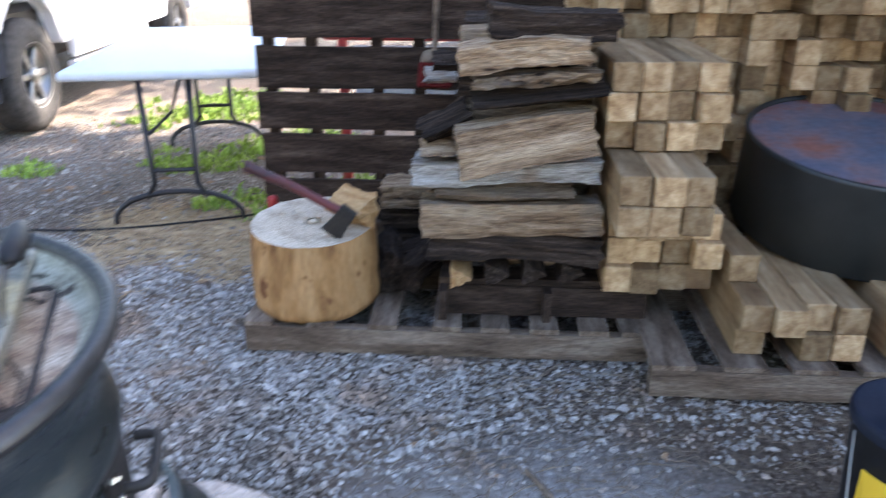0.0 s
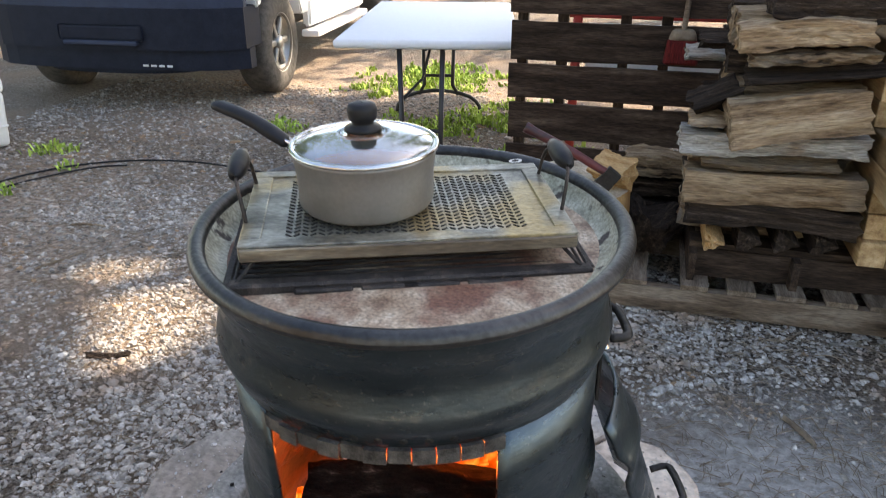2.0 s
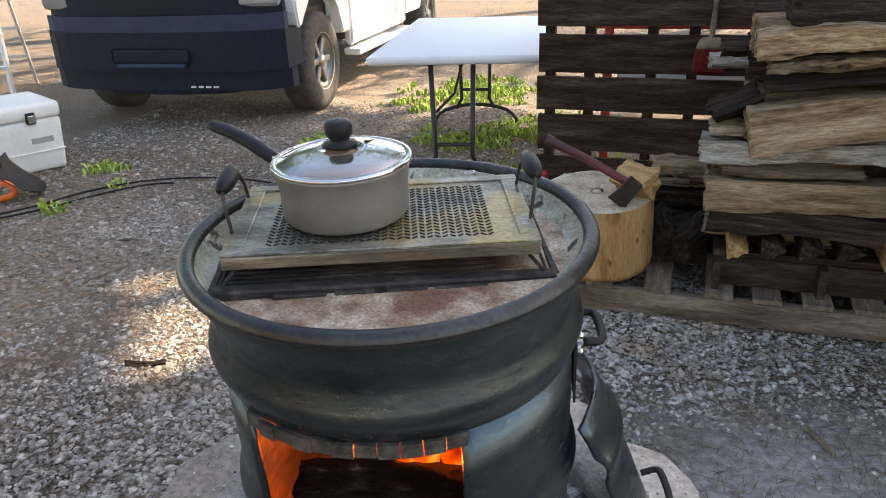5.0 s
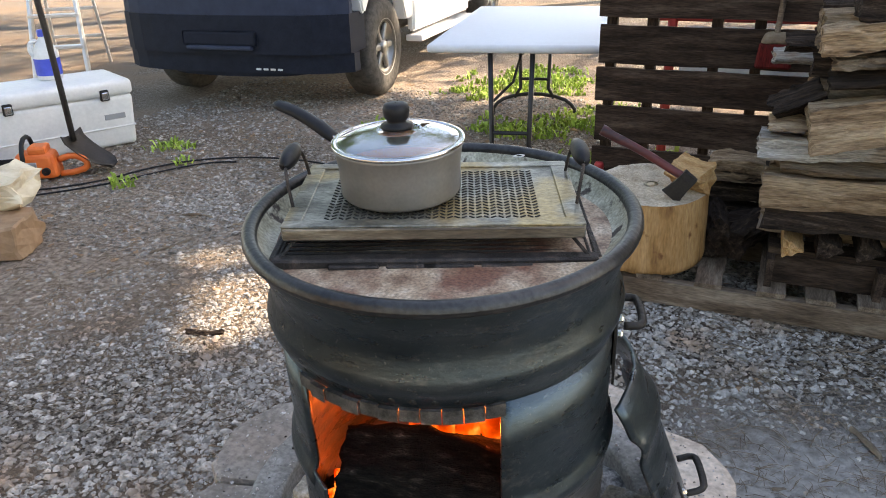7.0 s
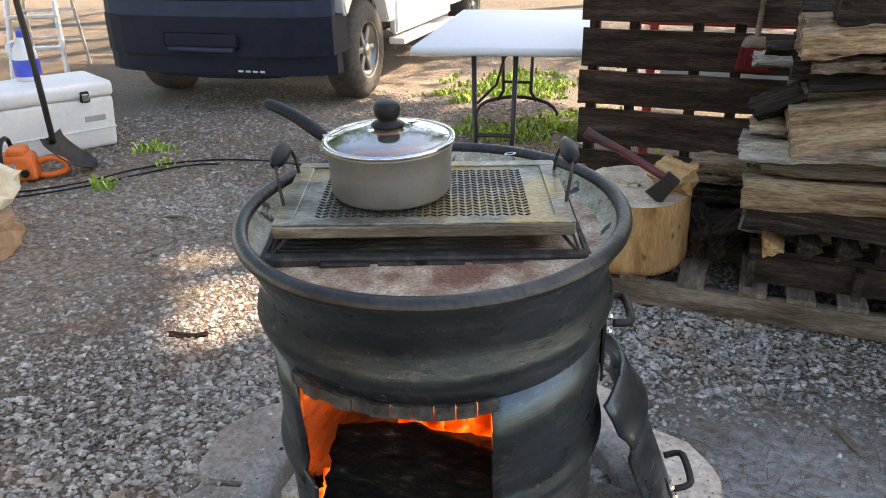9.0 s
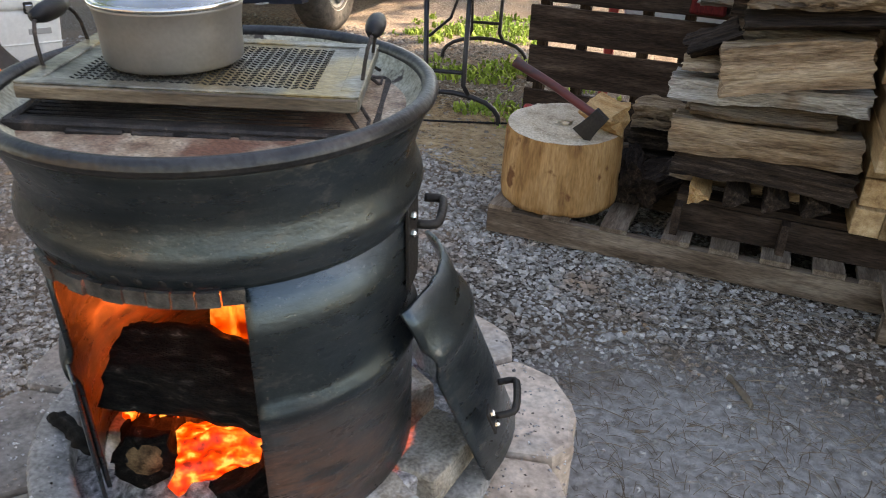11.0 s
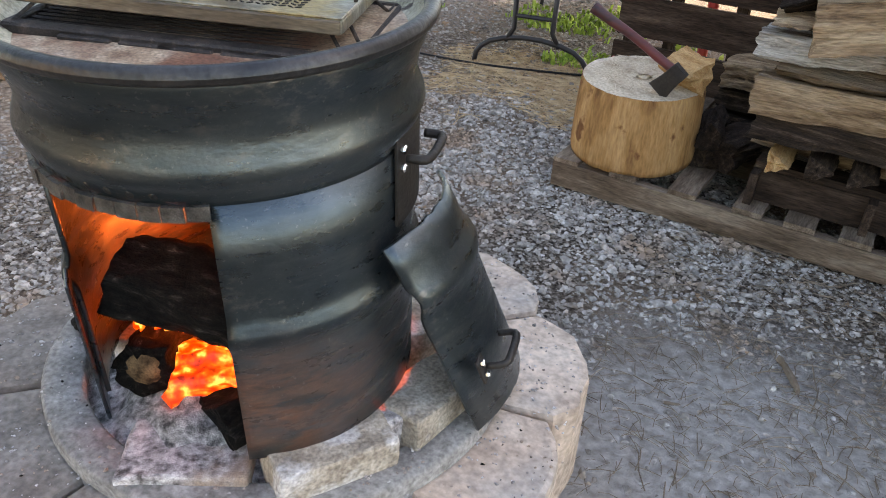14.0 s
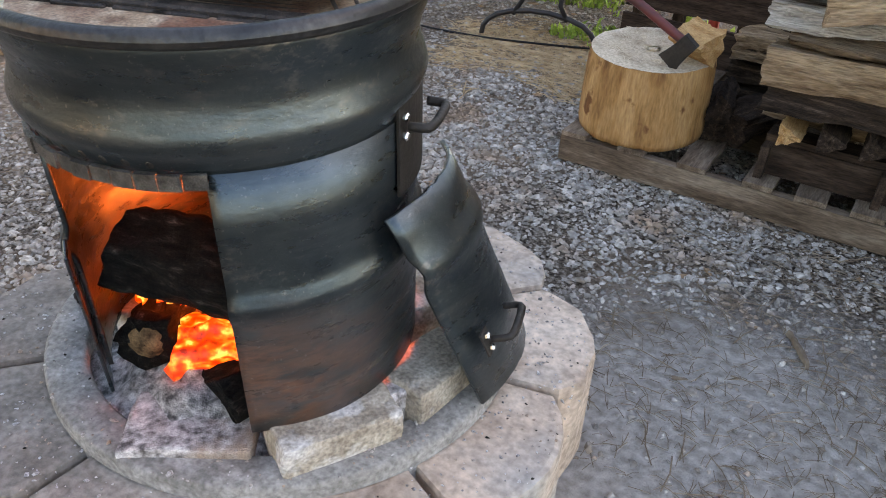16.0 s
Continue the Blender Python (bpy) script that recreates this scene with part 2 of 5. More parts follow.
M_RUSTBLACK = mat("old_black_steel", [(0.3, (0.012, 0.011, 0.010)), (0.7, (0.045, 0.038, 0.033))], 14, rough=0.6, metal=0.4, bump=0.3, fine=0.2)
M_DRUM = mat("black_drum_paint", [(0.3, (0.014, 0.016, 0.017)), (0.7, (0.035, 0.038, 0.038))], 6, rough=0.5, bump=0.05)
M_DRUMTOP = mat("blue_and_rust_top", [(0.35, (0.10, 0.13, 0.20)), (0.5, (0.20, 0.16, 0.19)), (0.62, (0.29, 0.12, 0.09))], 4, rough=0.5, metal=0.2, bump=0.1, fine=0.15)
M_RED = mat("red_paint", [(0.3, (0.28, 0.02, 0.018)), (0.7, (0.45, 0.035, 0.03))], 20, rough=0.5, bump=0.1)
M_BRISTLE = mat("dark_red_bristle", [(0.3, (0.05, 0.008, 0.008)), (0.7, (0.16, 0.02, 0.018))], 30, stretch=(8, 8, 1), rough=0.8, bump=0.6)
M_AXEHANDLE = mat("axe_handle_wood", [(0.35, (0.03, 0.012, 0.014)), (0.65, (0.13, 0.022, 0.02))], 7, stretch=(1, 4, 4), rough=0.5, bump=0.1)
M_BLUE = mat("blue_label", [(0.3, (0.02, 0.05, 0.38)), (0.7, (0.05, 0.09, 0.55))], 15, rough=0.5, bump=0.0)
M_PAPER = mat("crumpled_paper", [(0.3, (0.46, 0.38, 0.26)), (0.7, (0.70, 0.64, 0.50))], 9, rough=0.9, bump=0.4)
M_CARD = mat("brown_cardboard", [(0.3, (0.24, 0.15, 0.09)), (0.7, (0.36, 0.24, 0.15))], 14, rough=0.9, bump=0.2)
M_ALU = mat("ladder_aluminium", [(0.3, (0.50, 0.51, 0.53)), (0.7, (0.66, 0.67, 0.69))], 20, rough=0.4, metal=0.8, bump=0.05)
M_GRASS = mat("grass", [(0.3, (0.15, 0.25, 0.04)), (0.7, (0.40, 0.52, 0.11))], 20, rough=0.7, bump=0.0)
M_LEAF = mat("tree_leaf", [(0.3, (0.05, 0.10, 0.02)), (0.7, (0.12, 0.20, 0.04))], 2, rough=0.6, bump=0.0)
M_TWIG = mat("dry_twig", [(0.3, (0.10, 0.07, 0.05)), (0.7, (0.28, 0.22, 0.16))], 20, rough=0.9, bump=0.2)
M_STRAW = mat("straw", [(0.3, (0.30, 0.20, 0.11)), (0.7, (0.58, 0.44, 0.27))], 20, rough=0.9, bump=0.1)
M_ROOF = mat("roof_board", [(0.3, (0.20, 0.15, 0.11)), (0.7, (0.36, 0.29, 0.22))], 4, stretch=(1, 6, 6), rough=0.9, bump=0.3)
M_YELLOW = plain("yellow_label", (0.70, 0.45, 0.03), 0.5)
M_GREYTAG = plain("grey_tag", (0.28, 0.29, 0.29), 0.5)
M_HEADLAMP = plain("headlamp_lens", (0.22, 0.23, 0.25), 0.12, 0.3)
M_GLASSDARK = plain("dark_car_glass", (0.02, 0.022, 0.025), 0.05)


def mask_node(nt, tc, centre, r0, r1, wob, scale=(1, 1, 1)):
    """1 inside a wobbly patch round centre, falling to 0 from r0 to r1."""
    n = nt.nodes.new("ShaderNodeTexNoise")
    n.inputs["Scale"].default_value = 4.0
    n.inputs["Detail"].default_value = 6
    nt.links.new(tc.outputs["Object"], n.inputs["Vector"])
    mp = nt.nodes.new("ShaderNodeMapping")
    mp.vector_type = "TEXTURE"
    mp.inputs["Location"].default_value = centre
    mp.inputs["Scale"].default_value = scale
    nt.links.new(tc.outputs["Object"], mp.inputs[0])
    ln = nt.nodes.new("ShaderNodeVectorMath")
    ln.operation = "LENGTH"
    nt.links.new(mp.outputs[0], ln.inputs[0])
    ad = nt.nodes.new("ShaderNodeMath")
    ad.operation = "MULTIPLY_ADD"
    nt.links.new(n.outputs["Fac"], ad.inputs[0])
    ad.inputs[1].default_value = wob
    nt.links.new(ln.outputs["Value"], ad.inputs[2])
    mr = nt.nodes.new("ShaderNodeMapRange")
    mr.inputs["From Min"].default_value, mr.inputs["From Max"].default_value = r1 + wob * 0.5, r0 + wob * 0.5
    nt.links.new(ad.outputs[0], mr.inputs["Value"])
    return mr.outputs[0]


def add_patch(m, c0, c1, *args, noise_scale=40.0):
    """Lays a patch of a second, grainy colour over a material's colour."""
    nt = m.node_tree
    b = nt.nodes["Principled BSDF"]
    old = b.inputs["Base Color"].links[0].from_socket
    tc = nt.nodes.new("ShaderNodeTexCoord")
    n = nt.nodes.new("ShaderNodeTexNoise")
    n.inputs["Scale"].default_value = noise_scale
    n.inputs["Detail"].default_value = 6
    nt.links.new(tc.outputs["Object"], n.inputs["Vector"])
    mx = nt.nodes.new("ShaderNodeMix")
    mx.data_type = "RGBA"
    nt.links.new(mask_node(nt, tc, *args), mx.inputs["Factor"])
    nt.links.new(old, mx.inputs["A"])
    nt.links.new(ramp(nt, n.outputs["Fac"], [(0.3, c0), (0.7, c1)]), mx.inputs["B"])
    nt.links.new(mx.outputs["Result"], b.inputs["Base Color"])


def link_noise(nt, coord, stretch, scale, detail, lo, hi):
    """A stretched noise sharpened to run from 0 at lo to 1 at hi."""
    mp = nt.nodes.new("ShaderNodeMapping")
    mp.inputs["Scale"].default_value = stretch
    nt.links.new(coord, mp.inputs[0])
    n = nt.nodes.new("ShaderNodeTexNoise")
    n.inputs["Scale"].default_value, n.inputs["Detail"].default_value, n.inputs["Roughness"].default_value = scale, detail, 0.65
    nt.links.new(mp.outputs[0], n.inputs["Vector"])
    mr = nt.nodes.new("ShaderNodeMapRange")
    mr.inputs["From Min"].default_value, mr.inputs["From Max"].default_value = lo, hi
    nt.links.new(n.outputs["Fac"], mr.inputs["Value"])
    return mr.outputs[0]


def blend(nt, fac, a, b):
    mx = nt.nodes.new("ShaderNodeMix")
    mx.data_type = "RGBA"
    nt.links.new(fac, mx.inputs["Factor"])
    nt.links.new(a, mx.inputs["A"])
    if isinstance(b, tuple):
        mx.inputs["B"].default_value = (*b, 1)
    else:
        nt.links.new(b, mx.inputs["B"])
    return mx.outputs["Result"]


def product(nt, a, b):
    mu = nt.nodes.new("ShaderNodeMath")
    mu.operation = "MULTIPLY"
    nt.links.new(a, mu.inputs[0])
    if isinstance(b, float):
        mu.inputs[1].default_value = b
    else:
        nt.links.new(b, mu.inputs[1])
    return mu.outputs[0]


def heat_blued_steel(name, rust):
    """Rolled steel blued by heat: streaks round the drum, scraped mill scale, pale dust, specks and rust stains."""
    m = bpy.data.materials.new(name)
    m.use_nodes = True
    nt = m.node_tree
    b = nt.nodes["Principled BSDF"]
    co = nt.nodes.new("ShaderNodeTexCoord").outputs["Object"]
    col = ramp(nt, link_noise(nt, co, (1, 1, 1.6), 3.0, 7, 0.25, 0.75), [(0.1, (0.024, 0.035, 0.044)), (0.45, (0.054, 0.073, 0.083)), (0.7, (0.085, 0.105, 0.112)), (1.0, (0.12, 0.127, 0.125))])
    bands = link_noise(nt, co, (1.2, 1.2, 9.0), 2.6, 8, 0.50, 0.68)
    col = blend(nt, product(nt, bands, 0.55), col, (0.12, 0.135, 0.14))
    scrape = link_noise(nt, co, (1, 1, 1.6), 38.0, 8, 0.50, 0.64)
    area = link_noise(nt, co, (1, 1, 2.2), 4.2, 7, 0.53, 0.70)
    dusty = product(nt, scrape, area)
    col = blend(nt, dusty, col, (0.21, 0.205, 0.195))
    if rust:
        brown = link_noise(nt, co, (1.5, 1.5, 5.0), 5.0, 8, 0.34, 0.52)
        tc = nt.nodes.new("ShaderNodeTexCoord")
        low = product(nt, brown, mask_node(nt, tc, (0.19, -0.17, 0.12), 0.08, 0.22, 0.16, (1.0, 1.0, 0.8)))
        col = blend(nt, low, col, ramp(nt, link_noise(nt, co, (1, 1, 4), 40, 4, 0.3, 0.7), [(0.0, (0.045, 0.026, 0.020)), (1.0, (0.17, 0.075, 0.046))]))
        band = product(nt, link_noise(nt, co, (2, 2, 8), 6.0, 8, 0.46, 0.62), mask_node(nt, tc, (0.0, 0.0, 0.14), 0.25, 0.42, 0.1, (1.0, 1.0, 0.45)))
        col = blend(nt, product(nt, band, 0.6), col, (0.13, 0.085, 0.065))
        dull = nt.nodes.new("ShaderNodeMapRange")
        dull.inputs["To Min"].default_value, dull.inputs["To Max"].default_value = 0.85, 0.15
        nt.links.new(low, dull.inputs["Value"])
        nt.links.new(dull.outputs[0], b.inputs["Metallic"])
    speck = link_noise(nt, co, (1, 1, 1), 170.0, 2, 0.66, 0.70)
    col = blend(nt, product(nt, speck, 0.3), col, (0.26, 0.25, 0.24))
    nt.links.new(col, b.inputs["Base Color"])
    b.inputs["Metallic"].default_value = 0.85
    ro = nt.nodes.new("ShaderNodeMapRange")
    ro.inputs["To Min"].default_value, ro.inputs["To Max"].default_value = 0.20, 0.46
    nt.links.new(link_noise(nt, co, (4, 4, 14), 3.0, 6, 0.3, 0.72), ro.inputs["Value"])
    nt.links.new(ro.outputs[0], b.inputs["Roughness"])
    bp = nt.nodes.new("ShaderNodeBump")
    bp.inputs["Strength"].default_value, bp.inputs["Distance"].default_value = 0.25, 0.0025
    nt.links.new(link_noise(nt, co, (6, 6, 10), 9.0, 8, 0.2, 0.8), bp.inputs["Height"])
    nt.links.new(bp.outputs[0], b.inputs["Normal"])
    return m


def per_stone(m, lo, hi):
    """Makes each loose piece of a joined mesh lighter or darker by chance."""
    nt = m.node_tree
    b = nt.nodes["Principled BSDF"]
    old = b.inputs["Base Color"].links[0].from_socket
    ge = nt.nodes.new("ShaderNodeNewGeometry")
    mr = nt.nodes.new("ShaderNodeMapRange")
    mr.inputs["To Min"].default_value, mr.inputs["To Max"].default_value = lo, hi
    nt.links.new(ge.outputs["Random Per Island"], mr.inputs["Value"])
    hs = nt.nodes.new("ShaderNodeHueSaturation")
    nt.links.new(mr.outputs[0], hs.inputs["Value"])
    nt.links.new(old, hs.inputs["Color"])
    nt.links.new(hs.outputs[0], b.inputs["Base Color"])


M_STEEL = heat_blued_steel("blued_steel", True)
M_DOORSTEEL = heat_blued_steel("blued_door_steel", False)
per_stone(M_PEBBLE, 0.58, 1.22)
per_stone(M_PEBBLE_DIRT, 0.6, 1.25)
per_stone(M_GRASS, 0.6, 1.5)

M_GROUND = mat("gravelly_ground", [(0.36, (0.022, 0.016, 0.012)), (0.5, (0.14, 0.113, 0.09)), (0.66, (0.40, 0.35, 0.30))], 75, rough=0.95, bump=1.0, fine=0.5, spot=(1.3, 0.44, 0.60, (0.20, 0.145, 0.105)), dist=0.014)
add_patch(M_GROUND, (0.30, 0.265, 0.23), (0.62, 0.58, 0.54), (0.45, 0.75, 0.0), 0.5, 0.85, 0.35)
add_patch(M_GROUND, (0.06, 0.042, 0.03), (0.24, 0.185, 0.14), (1.2, 1.68, 0.0), 0.25, 0.65, 0.4)
add_patch(M_GROUND, (0.17, 0.12, 0.09), (0.42, 0.34, 0.27), (-3.0, 5.2, 0.0), 0.9, 2.1, 0.6, (1.4, 1.0, 1.0))
add_patch(M_GROUND, (0.15, 0.10, 0.065), (0.36, 0.27, 0.18), (-1.15, 3.05, 0.0), 0.3, 0.6, 0.3)
add_patch(M_GROUND, (0.16, 0.12, 0.09), (0.52, 0.42, 0.335), (-2.85, 1.75, 0.0), 0.4, 1.3, 0.9, (1.0, 1.3, 1.0))


def fire_material(name, stops, scale, power):
    m = bpy.data.materials.new(name)
    m.use_nodes = True
    nt = m.node_tree
    b = nt.nodes["Principled BSDF"]
    b.inputs["Base Color"].default_value = (0.05, 0.02, 0.01, 1)
    tc = nt.nodes.new("ShaderNodeTexCoord")
    n = nt.nodes.new("ShaderNodeTexNoise")
    n.inputs["Scale"].default_value = scale
    n.inputs["Detail"].default_value = 4
    nt.links.new(tc.outputs["Object"], n.inputs["Vector"])
    nt.links.new(ramp(nt, n.outputs["Fac"], stops), b.inputs["Emission Color"])
    b.inputs["Emission Strength"].default_value = power
    return m


M_FLAME = fire_material("flame", [(0.36, (0.30, 0.012, 0.0)), (0.48, (1.0, 0.10, 0.008)), (0.58, (1.0, 0.38, 0.05)), (0.68, (1.0, 0.72, 0.22))], 24, 0.24)
M_EMBER = fire_material("glowing_ember", [(0.34, (0.20, 0.006, 0.0)), (0.47, (1.0, 0.045, 0.006)), (0.57, (1.0, 0.16, 0.015)), (0.66, (1.0, 0.50, 0.10))], 48, 0.40)

M_GLASS = bpy.data.materials.new("clear_glass")
M_GLASS.use_nodes = True
_b = M_GLASS.node_tree.nodes["Principled BSDF"]
_b.inputs["Base Color"].default_value = (0.97, 1.0, 0.98, 1)
_b.inputs["Roughness"].default_value = 0.02
_b.inputs["Transmission Weight"].default_value = 1.0
_b.inputs["IOR"].default_value = 1.52
_b.inputs["Coat Weight"].default_value, _b.inputs["Coat IOR"].default_value = 1.0, 1.8


# ---- mesh helpers ----
def mesh_ob(name, verts, faces, material, smooth=False):
    me = bpy.data.meshes.new(name)
    me.from_pydata([tuple(v) for v in verts], [], [tuple(f) for f in faces])
    me.materials.append(material)
    if smooth:
        me.polygons.foreach_set("use_smooth", [True] * len(me.polygons))
    me.update()
    return new(name, me)


def part(name, bm, material, parent=None, label="", smooth=False):
    """Links a bmesh (or (verts, faces)) as one mesh object, under parent if given."""
    if isinstance(bm, tuple):
        ob = mesh_ob(name, bm[0], bm[1], material, smooth)
    else:
        me = bpy.data.meshes.new(name)
        bmesh.ops.recalc_face_normals(bm, faces=bm.faces[:])
        bm.to_mesh(me)
        bm.free()
        me.materials.append(material)
        if smooth:
            me.polygons.foreach_set("use_smooth", [True] * len(me.polygons))
        ob = new(name, me)
    if parent is not None:
        ob.parent = parent
    if label:
        ob["label"] = label
    return ob


def thing(name, m, label, category, group="", kind=""):
    ob = new(name)
    ob.matrix_basis = m
    return tagged(ob, label, category, group, kind)


def box(sx, sy, sz, m=None, bevel=0.004, seg=1, taper=None):
    """A bevelled box with its base at z 0, centred in x and y."""
    bm = bmesh.new()
    bmesh.ops.create_cube(bm, size=1.0)
    for v in bm.verts:
        k = 1.0 if not taper or v.co.z < 0 else taper
        v.co = Vector((v.co.x * sx * k, v.co.y * sy * k, (v.co.z + 0.5) * sz))
    if bevel:
        bmesh.ops.bevel(bm, geom=bm.edges[:], offset=bevel, segments=seg, affect="EDGES", profile=0.5)
    if m is not None:
        bm.transform(m)
    return bm


def merge(*bms):
    out = bms[0]
    for b in bms[1:]:
        me = bpy.data.meshes.new("tmp")
        b.to_mesh(me)
        b.free()
        out.from_mesh(me)
        bpy.data.meshes.remove(me)
    return out


def revolve(profile, n=64, a0=0.0, a1=360.0, closed=None):
    """Verts and faces of a profile [(r, z), ...] turned about z from a0 to a1 degrees."""
    full = abs(a1 - a0) >= 359.9
    m = n if full else n + 1
    verts, faces = [], []
    for i in range(m):
        a = radians(a0 + (a1 - a0) * i / n)
        for r, z in profile:
            verts.append((r * math.cos(a), r * math.sin(a), z))
    k = len(profile)
    for i in range(n):
        j = (i + 1) % m
        for q in range(k - 1):
            faces.append((i * k + q, j * k + q, j * k + q + 1, i * k + q + 1))
    return verts, faces


def tube(points, r, n=8, smooth_steps=0):
    """Verts and faces of a round bar along points."""
    pts = [Vector(p) for p in points]
    for _ in range(smooth_steps):
        q = [pts[0]]
        for a, b in zip(pts, pts[1:]):
            q += [a.lerp(b, 0.25), a.lerp(b, 0.75)]
        pts = q + [pts[-1]]
    verts, faces = [], []
    side = None
    for i, p in enumerate(pts):
        d = (pts[min(i + 1, len(pts) - 1)] - pts[max(i - 1, 0)]).normalized()
        if side is None:
            side = d.orthogonal().normalized()
        side = (side - d * side.dot(d)).normalized()
        up = d.cross(side)
        rr = r[i * len(r) // len(pts)] if isinstance(r, (list, tuple)) else r
        for k in range(n):
            a = 2 * math.pi * k / n
            verts.append(p + (side * math.cos(a) + up * math.sin(a)) * rr)
    for i in range(len(pts) - 1):
        for k in range(n):
            faces.append((i * n + k, i * n + (k + 1) % n, (i + 1) * n + (k + 1) % n, (i + 1) * n + k))
    faces.append(tuple(range(n))[::-1])
    faces.append(tuple((len(pts) - 1) * n + k for k in range(n)))
    return verts, faces


def join(*vf):
    V, F = [], []
    for v, f in vf:
        o = len(V)
        V += [Vector(p) for p in v]
        F += [tuple(i + o for i in q) for q in f]
    return V, F


def moved(vf, m):
    return [m @ Vector(v) for v in vf[0]], vf[1]


def disc(r, z, n=64):
    return [(r * math.cos(2 * math.pi * i / n), r * math.sin(2 * math.pi * i / n), z) for i in range(n)], [tuple(range(n))]


def split_log(length, h, d, seed, sides=4, rough=0.012, taper=0.1):
    """A split log along x, base at z 0: an uneven polygon section, wavy and chipped along its length, with jagged ends."""
    rng = random.Random(seed)
    nl, ns = 34, 28
    corners = []
    for k in range(sides):
        a = 2 * math.pi * (k + 0.5) / sides + rng.uniform(-0.22, 0.22)
        corners.append((math.cos(a) * rng.uniform(0.9, 1.12), math.sin(a) * rng.uniform(0.9, 1.12)))
    sec = []
    for j in range(ns):
        u = j / ns * sides
        i, f = int(u) % sides, u - int(u)
        a, b = corners[i], corners[(i + 1) % sides]
        sec.append((a[0] + (b[0] - a[0]) * f, a[1] + (b[1] - a[1]) * f))
    mx = max(abs(c[0]) for c in sec)
    my = max(abs(c[1]) for c in sec)
    sec = [(c[0] / mx * d / 2, c[1] / my * h / 2) for c in sec]
    verts, faces = [], []
    bow = rng.uniform(-0.014, 0.014)
    for i in range(nl + 1):
        t = i / nl
        for j, (y, z) in enumerate(sec):
            e = noise.noise(Vector((seed * 7.3 + t * 2.2, y * 26, z * 26))) * rough * 1.6
            g = noise.noise(Vector((seed * 3.1 + t * 9.0, y * 70, z * 70))) * rough * 0.8
            k = 1 + (e + g) / (0.5 * min(h, d)) - taper * (t - 0.5)
            jag = 0.0
            if i in (0, nl):
                jag = noise.noise(Vector((y * 45, z * 45, seed + i))) * 0.022
            verts.append(((t - 0.5) * length + jag, y * k, z * k + h / 2 + bow * math.sin(t * math.pi)))
    for i in range(nl):
        for j in range(ns):
            a, b = i * ns + j, i * ns + (j + 1) % ns
            faces.append((a, b, b + ns, a + ns))
    for i, rev in ((0, True), (nl, False)):
        ring = [i * ns + j for j in range(ns)]
        c = len(verts)
        ctr = sum((Vector(verts[q]) for q in ring), Vector()) / ns
        verts.append(tuple(ctr))
        for j in range(ns):
            q = (ring[j], ring[(j + 1) % ns], c)
            faces.append(q[::-1] if not rev else q[::-1])
    return verts, faces


def board(l, w, h, seed=0, bevel=0.003):
    """A plank along x with slightly uneven edges, base at z 0."""
    rng = random.Random(seed)
    bm = bmesh.new()
    n = 10
    rows = []
    for i in range(n + 1):
        x = -l / 2 + l * i / n
        e0, e1, e2 = (rng.uniform(-0.0025, 0.0025) for _ in range(3))
        rows.append([bm.verts.new((x, -w / 2 + e0, 0)), bm.verts.new((x, w / 2 + e1, 0)), bm.verts.new((x, w / 2 + e1, h + e2 * 0.5)), bm.verts.new((x, -w / 2 + e0, h + e2 * 0.5))])
    for a, b in zip(rows, rows[1:]):
        for k in range(4):
            bm.faces.new((a[k], a[(k + 1) % 4], b[(k + 1) % 4], b[k]))
    bm.faces.new(rows[0][::-1])
    bm.faces.new(rows[-1])
    return bm

# ---- ground and unseen light blockers ----
def ground_height(x, y):
    return 0.012 * noise.noise(Vector((x * 0.9, y * 0.9, 0))) + 0.006 * noise.noise(Vector((x * 5, y * 5, 3)))


def build_ground():
    xs = sorted(set([round(-6 + 0.06 * i, 3) for i in range(140)] + [-60, -40, -25, -15, -10, -8, 3, 5, 8, 15, 30, 60]))
    ys = sorted(set([round(-1.5 + 0.06 * i, 3) for i in range(140)] + [-60, -30, -10, -4, 8, 10, 14, 20, 40, 80]))
    verts = [(x, y, ground_height(x, y) if -6 <= x <= 3 and -1.5 <= y <= 8 else 0.0) for x in xs for y in ys]
    n = len(ys)
    faces = [(i * n + j, (i + 1) * n + j, (i + 1) * n + j + 1, i * n + j + 1) for i in range(len(xs) - 1) for j in range(n - 1)]
    ob = mesh_ob("ground", verts, faces, M_GROUND, True)
    tagged(ob, "grey gravel yard with brown dirt and ash dust", "ground", kind="structure")


build_ground()


